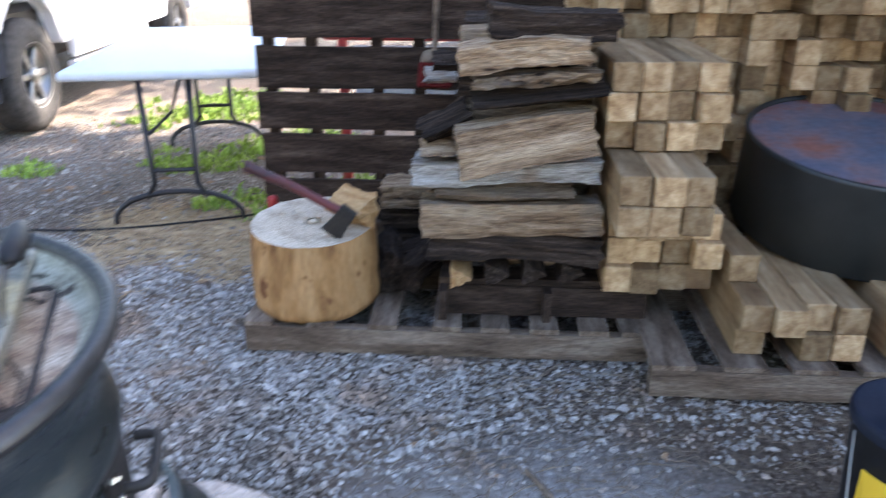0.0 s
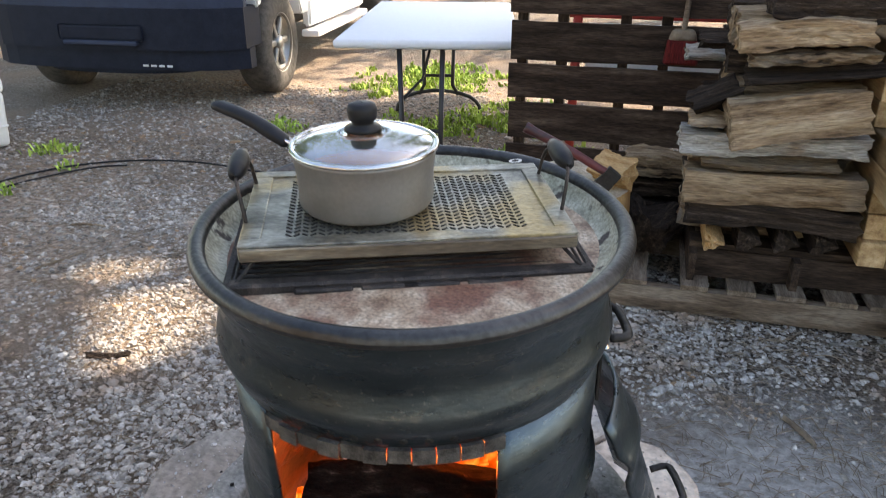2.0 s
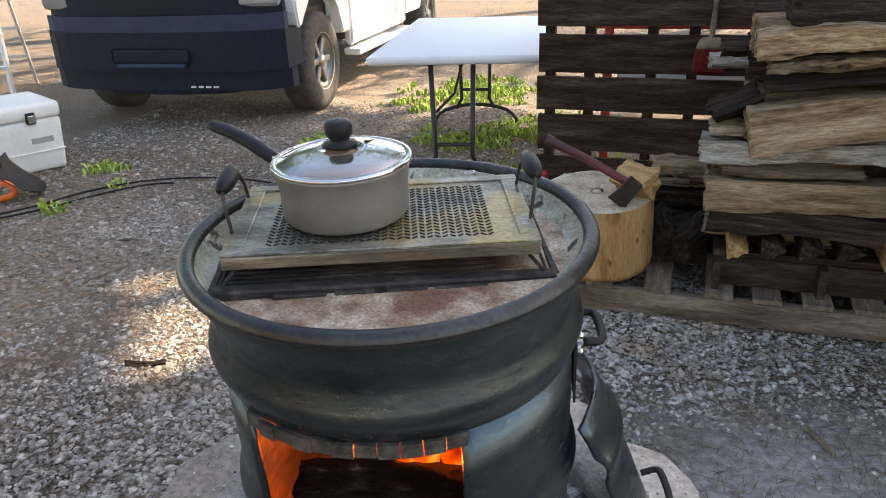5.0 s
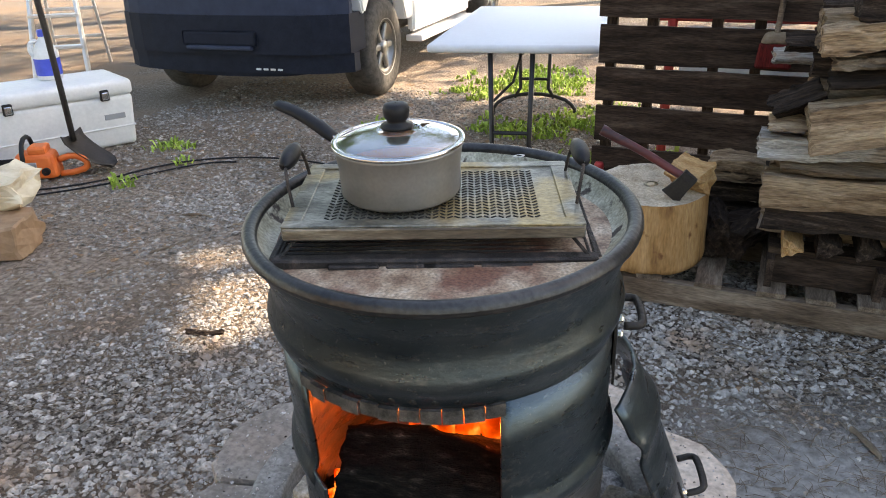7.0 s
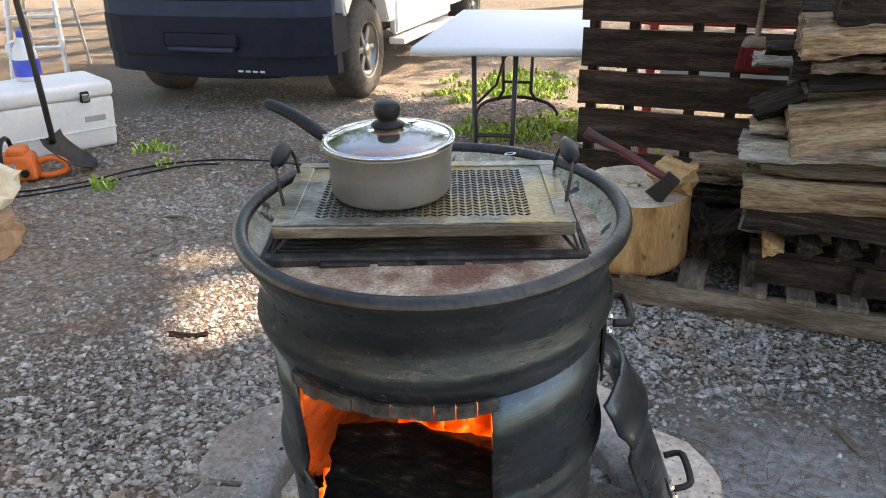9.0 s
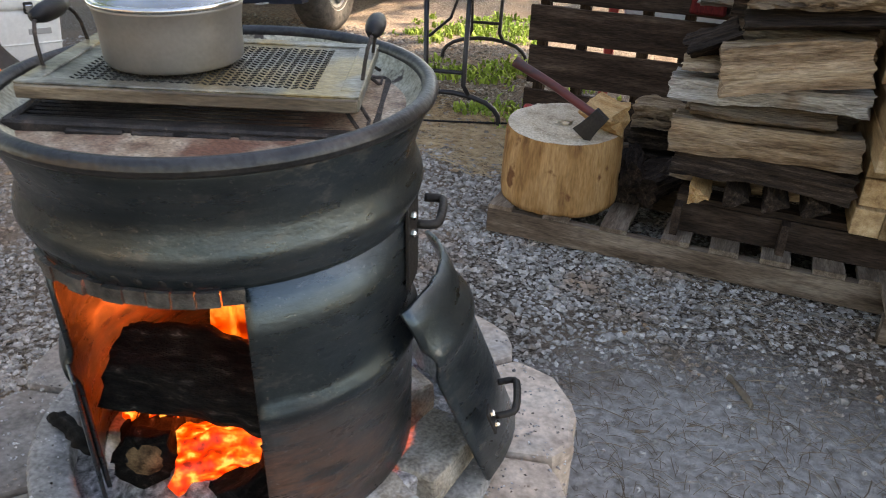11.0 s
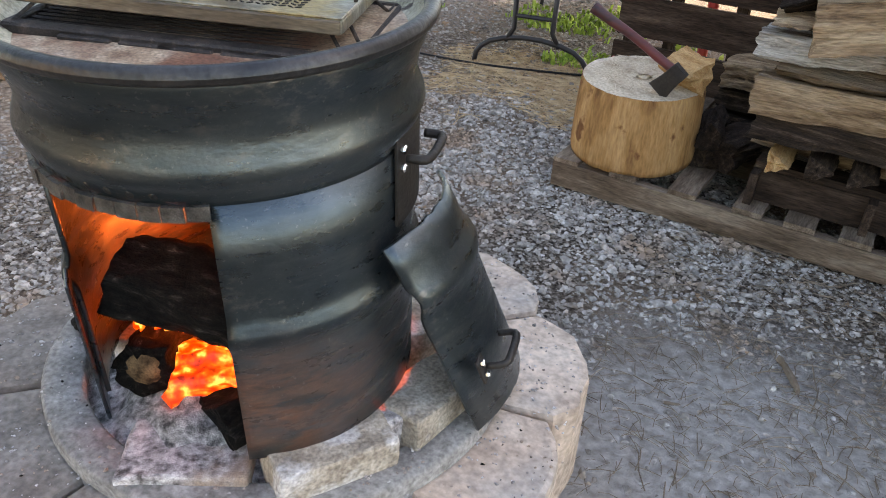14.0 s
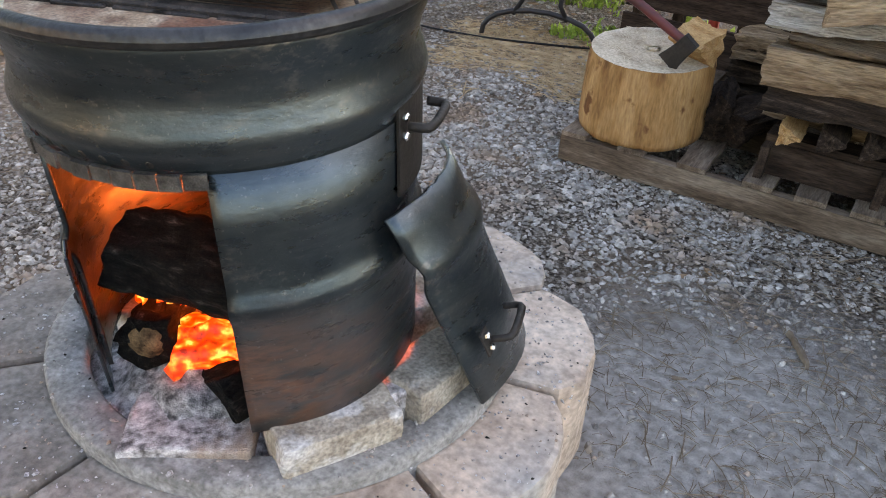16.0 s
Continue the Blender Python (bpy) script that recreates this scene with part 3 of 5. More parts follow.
def scatter(name, count, area, size, material, label, category, shape="stone", keep=None, seed=1, flat=0.6, height=ground_height):
    """Many small pieces lying on the ground, as one mesh."""
    rng = random.Random(seed)
    V, F = [], []
    done = 0
    while done < count:
        x, y = rng.uniform(area[0], area[1]), rng.uniform(area[2], area[3])
        if keep and rng.random() > keep(x, y):
            continue
        done += 1
        s = rng.uniform(*size) * (1.8 if rng.random() < 0.10 else 1)
        a = rng.uniform(0, 6.28)
        z = height(x, y)
        o = len(V)
        if shape == "stone":
            ring = 4
            ca, sa = math.cos(a), math.sin(a)
            ex = rng.uniform(0.45, 1.0)
            for lev, (rr, zz) in enumerate(((1.0, -0.1), (1.1, 0.4), (0.5, 1.0))):
                for k in range(ring):
                    b = 2 * math.pi * (k + 0.5 * (lev == 1)) / ring + rng.uniform(-0.25, 0.25)
                    r = rr * s * rng.uniform(0.6, 1.3)
                    px, py = r * math.cos(b), r * math.sin(b) * ex
                    V.append((x + px * ca - py * sa, y + px * sa + py * ca, z + (zz * s * flat) + rng.uniform(-0.22, 0.22) * s))
            for lev in range(2):
                for k in range(ring):
                    p, q = o + lev * ring + k, o + lev * ring + (k + 1) % ring
                    F.append((p, q, q + ring, p + ring))
            F.append(tuple(o + 2 * ring + k for k in range(ring)))
        elif shape == "needle":
            dx, dy = math.cos(a) * s, math.sin(a) * s
            w = s * 0.022 + 0.0004
            bx = rng.uniform(-0.15, 0.15)
            for t in (-1, 0, 1):
                cx, cy = x + dx * t - dy * bx * (1 - t * t), y + dy * t + dx * bx * (1 - t * t)
                h = z + 0.004 + 0.004 * (t == 0)
                V += [(cx - dy / s * w, cy + dx / s * w, h), (cx + dy / s * w, cy - dx / s * w, h), (cx, cy, h + 1.5 * w)]
            for t in range(2):
                for k in range(3):
                    p, q = o + 3 * t + k, o + 3 * t + (k + 1) % 3
                    F.append((p, q, q + 3, p + 3))
        elif shape == "grass":
            h = s * rng.uniform(0.6, 1.2)
            lx, ly = math.cos(a) * s * 0.6, math.sin(a) * s * 0.6
            w = s * 0.15
            px, py = -math.sin(a) * w, math.cos(a) * w
            V += [(x - px, y - py, z), (x + px, y + py, z), (x + lx * 0.4 + px, y + ly * 0.4 + py, z + h * 0.7), (x + lx * 0.4 - px, y + ly * 0.4 - py, z + h * 0.7), (x + lx, y + ly, z + h * 0.85)]
            F += [(o, o + 1, o + 2, o + 3), (o + 3, o + 2, o + 4)]
    ob = mesh_ob(name, V, F, material)
    return tagged(ob, label, category, kind="stuff")


def off_pit(x, y):
    return (x + 0.472) ** 2 + (y - 0.466) ** 2 > 0.56 ** 2


def gravel_keep(x, y):
    if not off_pit(x, y):
        return 0
    if y > 2.1:
        return max(0.0, 0.85 - (y - 2.1) / 0.9 + 0.7 * noise.noise(Vector((x * 2.2, y * 2.2, 5))))
    if x > -0.05 and y < 1.32 - 0.15 * x + 0.12 * noise.noise(Vector((x * 3, y * 3, 0))):
        return 0.05
    d = noise.noise(Vector((x * 1.3, y * 1.3, 7)))
    if x > 0.15:
        return max(0.06, 0.5 - 0.55 * (x - 0.15) + 0.5 * d)
    dirt = max(0.0, min(1.0, (-1.6 - x + 0.35 * (y - 1.2) + 0.25 * d) / 1.0))
    return (0.75 + 0.6 * d) * (1.0 - 0.95 * dirt) * max(0.0, min(1.0, (y + 0.7 + 0.3 * d) / 0.6))


scatter("gravel", 50000, (-2.9, 1.7, -0.8, 3.1), (0.0036, 0.0104), M_PEBBLE, "loose light grey crushed stone gravel", "gravel", keep=gravel_keep, seed=3, flat=0.6)
scatter("far_gravel", 15000, (-4.4, -0.6, 1.6, 5.2), (0.006, 0.015), M_PEBBLE_DIRT, "loose grey gravel trodden into dirt", "gravel", keep=lambda x, y: 0.2 if x > -1.2 and y < 2.2 else 0.8, seed=5, flat=0.4)
scatter("pine_needles", 3400, (-0.1, 1.7, 0.7, 1.95), (0.010, 0.030), M_TWIG, "dry brown pine needles and straw litter", "needles", "needle", off_pit, 6)
scatter("wood_chips", 7500, (-3.8, -1.2, 0.6, 3.6), (0.007, 0.032), M_TWIG, "brown wood chips and twigs in the dirt", "wood chips", "needle", off_pit, 8)
scatter("dry_straw", 3600, (-1.9, -0.2, 2.3, 3.6), (0.02, 0.055), M_STRAW, "dry tan straw under the table", "straw", "needle", lambda x, y: max(0.0, 1.0 - math.hypot((x + 1.05) / 0.75, (y - 2.95) / 0.6) + 0.6 * noise.noise(Vector((x * 3, y * 3, 8)))), 9)


def tufts(x, y, c=((-1.0, 3.5, 0.35), (-1.5, 4.2, 0.5), (-0.75, 3.35, 0.2), (-2.5, 4.0, 0.25), (-3.55, 3.0, 0.22), (-3.2, 2.75, 0.12), (-1.9, 5.8, 0.8), (-2.3, 5.2, 0.35), (-1.0, 4.6, 0.6), (-0.5, 3.7, 0.4), (0.0, 3.6, 0.3), (-3.3, 2.35, 0.12))):
    return 0.9 if any((x - a) ** 2 + (y - b) ** 2 < r * r * (0.35 + 0.9 * noise.noise(Vector((x * 4, y * 4, 0))) + 0.5 * noise.noise(Vector((x * 17, y * 17, 2)))) for a, b, r in c) else 0.0


scatter("weeds", 6500, (-3.9, 0.4, 2.2, 6.8), (0.015, 0.05), M_GRASS, "bright green weeds and grass tufts", "grass", "grass", tufts, 11)

# unseen low lean-to roof, added to keep sky light off the woodpile
roof = part("unseen_shade_roof", box(1.75, 2.7, 0.06, pose(1.60, 2.75, 2.2, -4, 0, 0), 0), M_ROOF)
tagged(roof, "unseen plain board roof added to darken the woodpile", "roof", kind="structure")

# unseen plain walls added behind and beside the yard to cut sky light
back_wall = part("unseen_wall_back", box(3.8, 0.08, 2.6, pose(-2.9, -3.0, -0.03), 0), M_ROOF)
tagged(back_wall, "unseen plain board wall added behind the yard to darken steel reflections", "wall", kind="structure")
side_wall = part("unseen_wall_side", box(0.08, 3.6, 2.7, pose(2.35, 3.2, -0.03), 0), M_ROOF)
tagged(side_wall, "unseen plain board wall added beside the woodpile to block sky light", "wall", kind="structure")

# ---- fire pit ----
PIT = (-0.472, 0.466)
PZ = 0.275
pit = thing("fire_pit", pose(PIT[0], PIT[1], 0), "round fire pit of tan concrete blocks around a steel ring", "fire pit")


def pit_block(i):
    rng = random.Random(40 + i)
    a0, a1 = 14 + 36 * i + 0.8, 14 + 36 * (i + 1) - 0.8
    ri, ro = 0.412, 0.545 + rng.uniform(-0.015, 0.015)
    bm = bmesh.new()
    n = 8
    lay = []
    for z in (0.0, PZ - 0.022):
        inner = [bm.verts.new(((ri) * math.cos(radians(a0 + (a1 - a0) * k / n)), ri * math.sin(radians(a0 + (a1 - a0) * k / n)), z)) for k in range(n + 1)]
        outer = []
        for k in range(n + 1):
            t = k / n
            a = radians(a0 + (a1 - a0) * t)
            bulge = ro + 0.035 * math.sin(t * math.pi) - 0.02 * abs(2 * t - 1) ** 6 + rng.uniform(-0.007, 0.007)
            outer.append(bm.verts.new((bulge * math.cos(a), bulge * math.sin(a), z)))
        lay.append((inner, outer))
    (i0, o0), (i1, o1) = lay
    for k in range(n):
        bm.faces.new((i1[k], o1[k], o1[k + 1], i1[k + 1]))
        bm.faces.new((o0[k], o0[k + 1], o1[k + 1], o1[k]))
        bm.faces.new((i0[k + 1], i0[k], i1[k], i1[k + 1]))
    bm.faces.new((i0[0], o0[0], o1[0], i1[0]))
    bm.faces.new((o0[n], i0[n], i1[n], o1[n]))
    bm.normal_update()
    top = [e for e in bm.edges if all(v.co.z > 0.1 for v in e.verts) and len(e.link_faces) == 2 and min(abs(f.normal.z) for f in e.link_faces) < 0.5 < max(abs(f.normal.z) for f in e.link_faces)]
    bmesh.ops.bevel(bm, geom=top, offset=0.012, segments=2, affect="EDGES", profile=0.6)
    # blocks 4 to 7 take the darker, greyer stone
    part("block", bm, M_STONEGREY if 4 <= i <= 7 else M_STONE, pit)


for i in range(10):
    pit_block(i)
part("steel_ring", revolve([(0.352, 0.02), (0.352, PZ), (0.358, PZ + 0.006), (0.414, PZ + 0.008), (0.42, PZ + 0.002), (0.42, 0.20)], 96), M_RING, pit, "grey dusty steel ring lip", True)


def ash_bed():
    V, F = [(0, 0, 0.225)], []
    nr, na = 22, 72
    for i in range(1, nr + 1):
        r = 0.353 * i / nr
        for k in range(na):
            a = 2 * math.pi * k / na
            x, y = r * math.cos(a), r * math.sin(a)
            V.append((x, y, 0.238 + 0.10 * math.exp(-((x - 0.02) ** 2 + (y + 0.19) ** 2) / 0.022) + 0.03 * noise.noise(Vector((x * 9, y * 9, 1))) + 0.022 * noise.noise(Vector((x * 32, y * 32, 4)))))
    for k in range(na):
        F.append((0, 1 + k, 1 + (k + 1) % na))
    for i in range(nr - 1):
        for k in range(na):
            p, q = 1 + i * na + k, 1 + i * na + (k + 1) % na
            F.append((p, q, q + na, p + na))
    return V, F


part("ash_bed", ash_bed(), M_ASH, pit, "heap of grey and white ash", True)


def rubble(name, sx, sy, sz, m, material, label, seed):
    bm = box(sx, sy, sz, None, 0.006, 2)
    bmesh.ops.subdivide_edges(bm, edges=bm.edges[:], cuts=2, use_grid_fill=True)
    for v in bm.verts:
        v.co += Vector([noise.noise(v.co * 22 + Vector((seed + k * 9, 0, 0))) * 0.006 for k in range(3)])
    ob = part(name, bm, material)
    ob.matrix_basis = m
    return tagged(ob, label, "brick", "bricks under the stove")


rubble("fire_brick", 0.19, 0.10, 0.105, pose(-0.205, 0.268, 0.232, 2, 0, 62), M_BRICK, "ash-covered grey brick under the stove edge", 1)
rubble("fire_brick", 0.17, 0.10, 0.105, pose(-0.148, 0.452, 0.232, 0, 2, 84), M_BRICK, "tan brick with scorched edge under the stove", 2)
rubble("fire_brick", 0.20, 0.15, 0.06, pose(-0.395, 0.165, 0.232, -3, 0, 36), M_ASHBRICK, "ash-dusted brick at the fire opening", 3)
rubble("fire_brick", 0.09, 0.19, 0.11, pose(-0.655, 0.335, 0.226, 0, 0, 24), M_BRICK, "tan brick under the stove edge", 4)

# added filler piece that stops fire glow leaking between two bricks
rubble("glow_block_rubble", 0.10, 0.07, 0.10, pose(-0.178, 0.362, 0.232, 0, 0, 72), M_ASHBRICK, "ash-covered broken brick added under the stove edge to block fire glow", 7)
for _a in (62, 100, 140, 178):
    rubble("fire_brick", 0.17, 0.10, 0.105, pose(-0.434 + 0.262 * math.cos(radians(_a)), 0.372 + 0.262 * math.sin(radians(_a)), 0.228, 0, 0, _a + 90), M_BRICK, "sooty brick under the stove edge", 10 + _a)

# ---- stove made of welded truck wheel rims ----
STOVE_M = pose(-0.434, 0.372, 0.285, 3.2, 0, 0)
stove = thing("wheel_rim_stove", STOVE_M, "dark blued steel drum stove welded from truck wheel rims", "stove")
OPEN_A, OPEN_B, OPEN_Z = -119.0, -51.0, 0.484
TOP = 0.645
PROFILE = [(0.2565, 0.056), (0.257, 0.10), (0.258, 0.20), (0.259, 0.252), (0.262, 0.262), (0.268, 0.273), (0.270, 0.284), (0.268, 0.294), (0.262, 0.305), (0.259, 0.316), (0.259, 0.34), (0.260, 0.40), (0.260, OPEN_Z), (0.262, 0.492), (0.266, 0.503), (0.272, 0.513), (0.2745, 0.524), (0.272, 0.536), (0.264, 0.556), (0.263, 0.575), (0.269, 0.598), (0.276, 0.615), (0.280, 0.63), (0.281, TOP)]


def stove_body():
    lower = [p for p in PROFILE if p[1] <= OPEN_Z]
    upper = [p for p in PROFILE if p[1] >= OPEN_Z]
    return join(revolve(lower, 84, OPEN_B, OPEN_A + 360), revolve(upper, 108))


body = part("body", stove_body(), M_STEEL, stove, "", True)
sol = body.modifiers.new("thickness", "SOLIDIFY")
sol.thickness, sol.offset = 0.007, -1
bead = [(0.282 + 0.0115 * math.cos(radians(a)), TOP + 0.002 + 0.0115 * math.sin(radians(a))) for a in range(0, 361, 30)]
part("rim_bead", revolve(bead, 120), M_BEAD, stove, "rounded worn rim bead", True)
part("lid_wall", revolve([(0.274, TOP + 0.006), (0.268, TOP - 0.006), (0.262, TOP - 0.015), (0.252, TOP - 0.023), (0.246, TOP - 0.026)], 96), M_LIDWALL, stove, "pale greasy inner wall of the rim", True)


def lid_plate():
    V, F = [(0, 0, TOP - 0.025)], []
    nr, na = 14, 72
    for i in range(1, nr + 1):
        for k in range(na):
            r, a = 0.250 * i / nr, 2 * math.pi * k / na
            x, y = r * math.cos(a), r * math.sin(a)
            V.append((x, y, TOP - 0.025 + 0.0025 * noise.noise(Vector((x * 6, y * 6, 2)))))
    for k in range(na):
        F.append((0, 1 + k, 1 + (k + 1) % na))
    for i in range(nr - 1):
        for k in range(na):
            p, q = 1 + i * na + k, 1 + i * na + (k + 1) % na
            F.append((p, q, q + na, p + na))
    return V, F


part("lid_plate", lid_plate(), M_LID, stove, "flat steel lid stained with rust and grease", True)


def arc_piece(r, a0, a1, z0, z1, th, n=6):
    V, F = [], []
    for i in range(n + 1):
        a = radians(a0 + (a1 - a0) * i / n)
        for rr, z in ((r, z0), (r, z1), (r + th, z1), (r + th, z0)):
            V.append((rr * math.cos(a), rr * math.sin(a), z))
    for i in range(n):
        for k in range(4):
            p, q = 4 * i + k, 4 * i + (k + 1) % 4
            F.append((p, q, q + 4, p + 4))
    F += [(0, 1, 2, 3), (4 * n + 3, 4 * n + 2, 4 * n + 1, 4 * n)]
    return V, F


# row of bent tabs along the top of the fire opening
for i in range(11):
    a = OPEN_A + 2.5 + (OPEN_B - OPEN_A - 4.5) * i / 10.5
    rng = random.Random(i)
    part("tab", arc_piece(0.2605 + 0.0025 * (i % 2), a, a + 5.75, OPEN_Z - 0.017 + rng.uniform(-0.002, 0.002), OPEN_Z + 0.003, 0.006 + rng.uniform(-0.001, 0.002), 2), M_TAB, stove)
# dimples left by the hammer over the tabs
for i in range(9):
    a = radians(OPEN_A + 5 + 6.3 * i)
    part("dent", moved(revolve([(0.001, 0.004), (0.005, 0.0025), (0.010, -0.001)], 12), Matrix.Translation((0.262 * math.cos(a), 0.262 * math.sin(a), OPEN_Z + 0.016)) @ pose(0, 0, 0, 0, 90, math.degrees(a))), M_BEAD, stove, "", True)
part("bent_flap", box(0.045, 0.006, 0.30, pose(0.262 * math.cos(radians(-124)), 0.262 * math.sin(radians(-124)), 0.0, 0, 8, -34), 0.002), M_STEEL, stove)


def d_handle(parent, m, w=0.085, out=0.034, r=0.0065):
    """A round-bar pull handle on a bolted strap."""
    part("handle", moved(tube([(-w / 2, 0.004, 0), (-w / 2, out * 0.8, 0), (-w / 2 + 0.012, out, 0), (w / 2 - 0.012, out, 0), (w / 2, out * 0.8, 0), (w / 2, 0.004, 0)], r, 10, 1), m), M_RUSTBLACK, parent, "black bent-bar handle", True)


# dark welded patch with a handle and two bolts on the side of the stove
PATCH_A = 10.5
part("side_plate", arc_piece(0.263, PATCH_A - 4, PATCH_A + 24, 0.375, 0.508, 0.004, 8), M_RUSTBLACK, stove, "dark riveted side plate")


def surf(a, z, r=0.274, spin=0):
    return Matrix.Translation((r * math.cos(radians(a)), r * math.sin(radians(a)), z)) @ pose(0, 0, 0, 0, 0, a - 90) @ pose(0, 0, 0, 0, spin, 0)


d_handle(stove, surf(PATCH_A + 7, 0.478, 0.269, 0))
for dz in (0.462, 0.489):
    part("bolt", moved(revolve([(0.0, 0.007), (0.004, 0.007), (0.0065, 0.0045), (0.0065, 0.0)], 6), surf(PATCH_A - 1.5, dz, 0.268) @ pose(0, 0, 0, -90, 0, 0)), M_CHROME, stove, "bright zinc bolt")
d_handle(stove, surf(172, 0.60, 0.270, 0))

# cut-out door section of the drum leaning on the stove
BL, BR, TL = Vector((-0.048, 0.452, 0.292)), Vector((-0.128, 0.712, 0.292)), Vector((-0.150, 0.327, 0.656))


def door_section():
    u = BR - BL
    w = u.length
    u.normalize()
    up = TL - BL
    h = up.length
    up.normalize()
    nrm = u.cross(up).normalized()
    prof = [(0, 0), (0.3, 0), (0.62, 0), (0.66, 0.002), (0.70, 0.009), (0.735, 0.012), (0.77, 0.009), (0.81, 0.001), (0.90, 0), (1.0, -0.004)]
    V, F = [], []
    n = 18
    for i in range(n + 1):
        t = i / n
        sag = 0.042 * (1 - (2 * t - 1) ** 2)
        for v, o in prof:
            jag = 0.004 * noise.noise(Vector((t * 14, v, 2))) if v in (0, 1.0) else 0
            V.append(BL + u * (w * t) + up * (h * v + jag) + nrm * (sag + o))
    k = len(prof)
    for i in range(n):
        for q in range(k - 1):
            F.append((i * k + q, (i + 1) * k + q, (i + 1) * k + q + 1, i * k + q + 1))
    return V, F, u, up, nrm


_V, _F, DU, DUP, DN = door_section()
door = thing("stove_door", Matrix.Identity(4), "curved blued steel cut-out door section leaning against the stove", "stove door")
door.matrix_basis = pose(0, 0, 0)
panel = part("panel", (_V, _F), M_DOORSTEEL, door, "", True)
sm = panel.modifiers.new("thickness", "SOLIDIFY")
sm.thickness, sm.offset = 0.007, 0
_c = BL + DU * 0.078 + DUP * 0.125 + DN * 0.046
_dm = Matrix((( *DU, 0), (*DN, 0), (*DUP, 0), (0, 0, 0, 1))).transposed()
_dm.translation = _c
d_handle(door, _dm @ pose(0.0, 0, 0, 0, 0, 0), 0.09, 0.038)
part("strap", box(0.03, 0.004, 0.05, _dm @ pose(-0.05, -0.003, -0.025), 0.001), M_RUSTBLACK, door)
for dz in (-0.012, 0.014):
    part("bolt", moved(revolve([(0.0, 0.007), (0.004, 0.007), (0.0065, 0.0045), (0.0065, 0.0)], 6), _dm @ pose(-0.052, 0.0, dz, -90, 0, 0)), M_CHROME, door, "bright zinc bolt")

# ---- fire inside ----
def inside(name, vf, material, m, label, category, smooth=True):
    ob = part(name, vf, material, None, "", smooth)
    ob.matrix_basis = m
    return tagged(ob, label, category)


inside("charred_log", split_log(0.31, 0.16, 0.14, 76, 6, 0.012, 0.0), M_CHAR, pose(-0.425, 0.262, 0.412, 0, 3, 12), "black charred log lying across the fire opening", "log")
half_burnt = thing("half_burnt_log", pose(-0.585, 0.275, 0.292, 0, 6, 125), "half-burnt round log with a bare tan end", "log")
part("bark", split_log(0.20, 0.10, 0.10, 72, 7, 0.010), M_CHAR, half_burnt, "", True)
part("sawn_end", moved(revolve([(0.001, 0.006), (0.02, 0.004), (0.030, -0.003)], 18), pose(-0.102, 0, 0.05, 0, -90, 0)), M_BURNTEND, half_burnt, "scorched tan sawn end", True)
inside("burnt_log", split_log(0.22, 0.10, 0.10, 73, 5, 0.010), M_CHAR, pose(-0.335, 0.315, 0.285, 0, -12, 75), "burnt log leaning in the embers", "log")
inside("log_support", split_log(0.3, 0.12, 0.10, 74, 4, 0.012), M_CHAR, pose(-0.42, 0.44, 0.31, 0, 0, 20), "charred log at the back of the fire", "log")
inside("glowing_ember", split_log(0.17, 0.10, 0.11, 75, 6, 0.014), M_EMBER, pose(-0.43, 0.29, 0.272, 0, 0, 30), "glowing orange embers under the charred log", "embers")
inside("glowing_ember", split_log(0.09, 0.06, 0.07, 79, 6, 0.03), M_EMBER, pose(-0.60, 0.30, 0.345, 0, 0, 10), "glowing orange embers at the end of the charred log", "embers")


def flame_tongue(w, h, seed, n=12):
    """A wavering tongue of flame: a thin leaf shape, broad at the base and drawn to a tip."""
    V, F = [], []
    for j in range(n + 1):
        t = j / n
        half = w * 0.5 * (1 - t) ** 0.7 * (0.75 + 0.5 * math.sin(math.pi * min(1, t * 1.6)))
        cx = 0.25 * w * noise.noise(Vector((t * 2.5, seed, 0))) + 0.12 * w * t
        cy = 0.25 * w * noise.noise(Vector((t * 2.5, seed, 9)))
        for a in range(6):
            b = 2 * math.pi * a / 6
            V.append((cx + half * math.cos(b), cy + 0.35 * half * math.sin(b), h * t))
    for j in range(n):
        for a in range(6):
            p, q = j * 6 + a, j * 6 + (a + 1) % 6
            F.append((p, q, q + 6, p + 6))
    return V, F


rng_f = random.Random(5)
for k in range(13):
    fx = -0.53 + 0.021 * k + rng_f.uniform(-0.01, 0.01)
    fy = 0.40 + 0.006 * k + rng_f.uniform(-0.03, 0.06)
    inside("flame", flame_tongue(rng_f.uniform(0.03, 0.06), rng_f.uniform(0.16, 0.30), 3.3 + k * 5), M_FLAME, pose(fx, fy, 0.43 + rng_f.uniform(0, 0.03), 0, 0, 20), "orange tongue of flame behind the charred log", "fire")


# crumbs of ash and charcoal on the pit, wood chips on the block and bits on the lid
def pit_top(x, y):
    return 0.285 if math.hypot(x - PIT[0], y - PIT[1]) < 0.42 else PZ - 0.021


def on_pit(x, y):
    return 1.0 if 0.35 < math.hypot(x - PIT[0], y - PIT[1]) < 0.56 else 0.0


scatter("ash_crumbs", 1500, (-1.05, 0.12, -0.12, 1.05), (0.0010, 0.0032), M_ASHBRICK, "small grey ash crumbs on the pit ring and blocks", "ash", keep=on_pit, seed=21, height=pit_top)
scatter("charcoal_crumbs", 60, (-1.05, 0.12, -0.12, 1.05), (0.0012, 0.0035), M_CHAR, "small black charcoal crumbs on the pit ring and blocks", "charcoal", keep=on_pit, seed=22, height=pit_top)
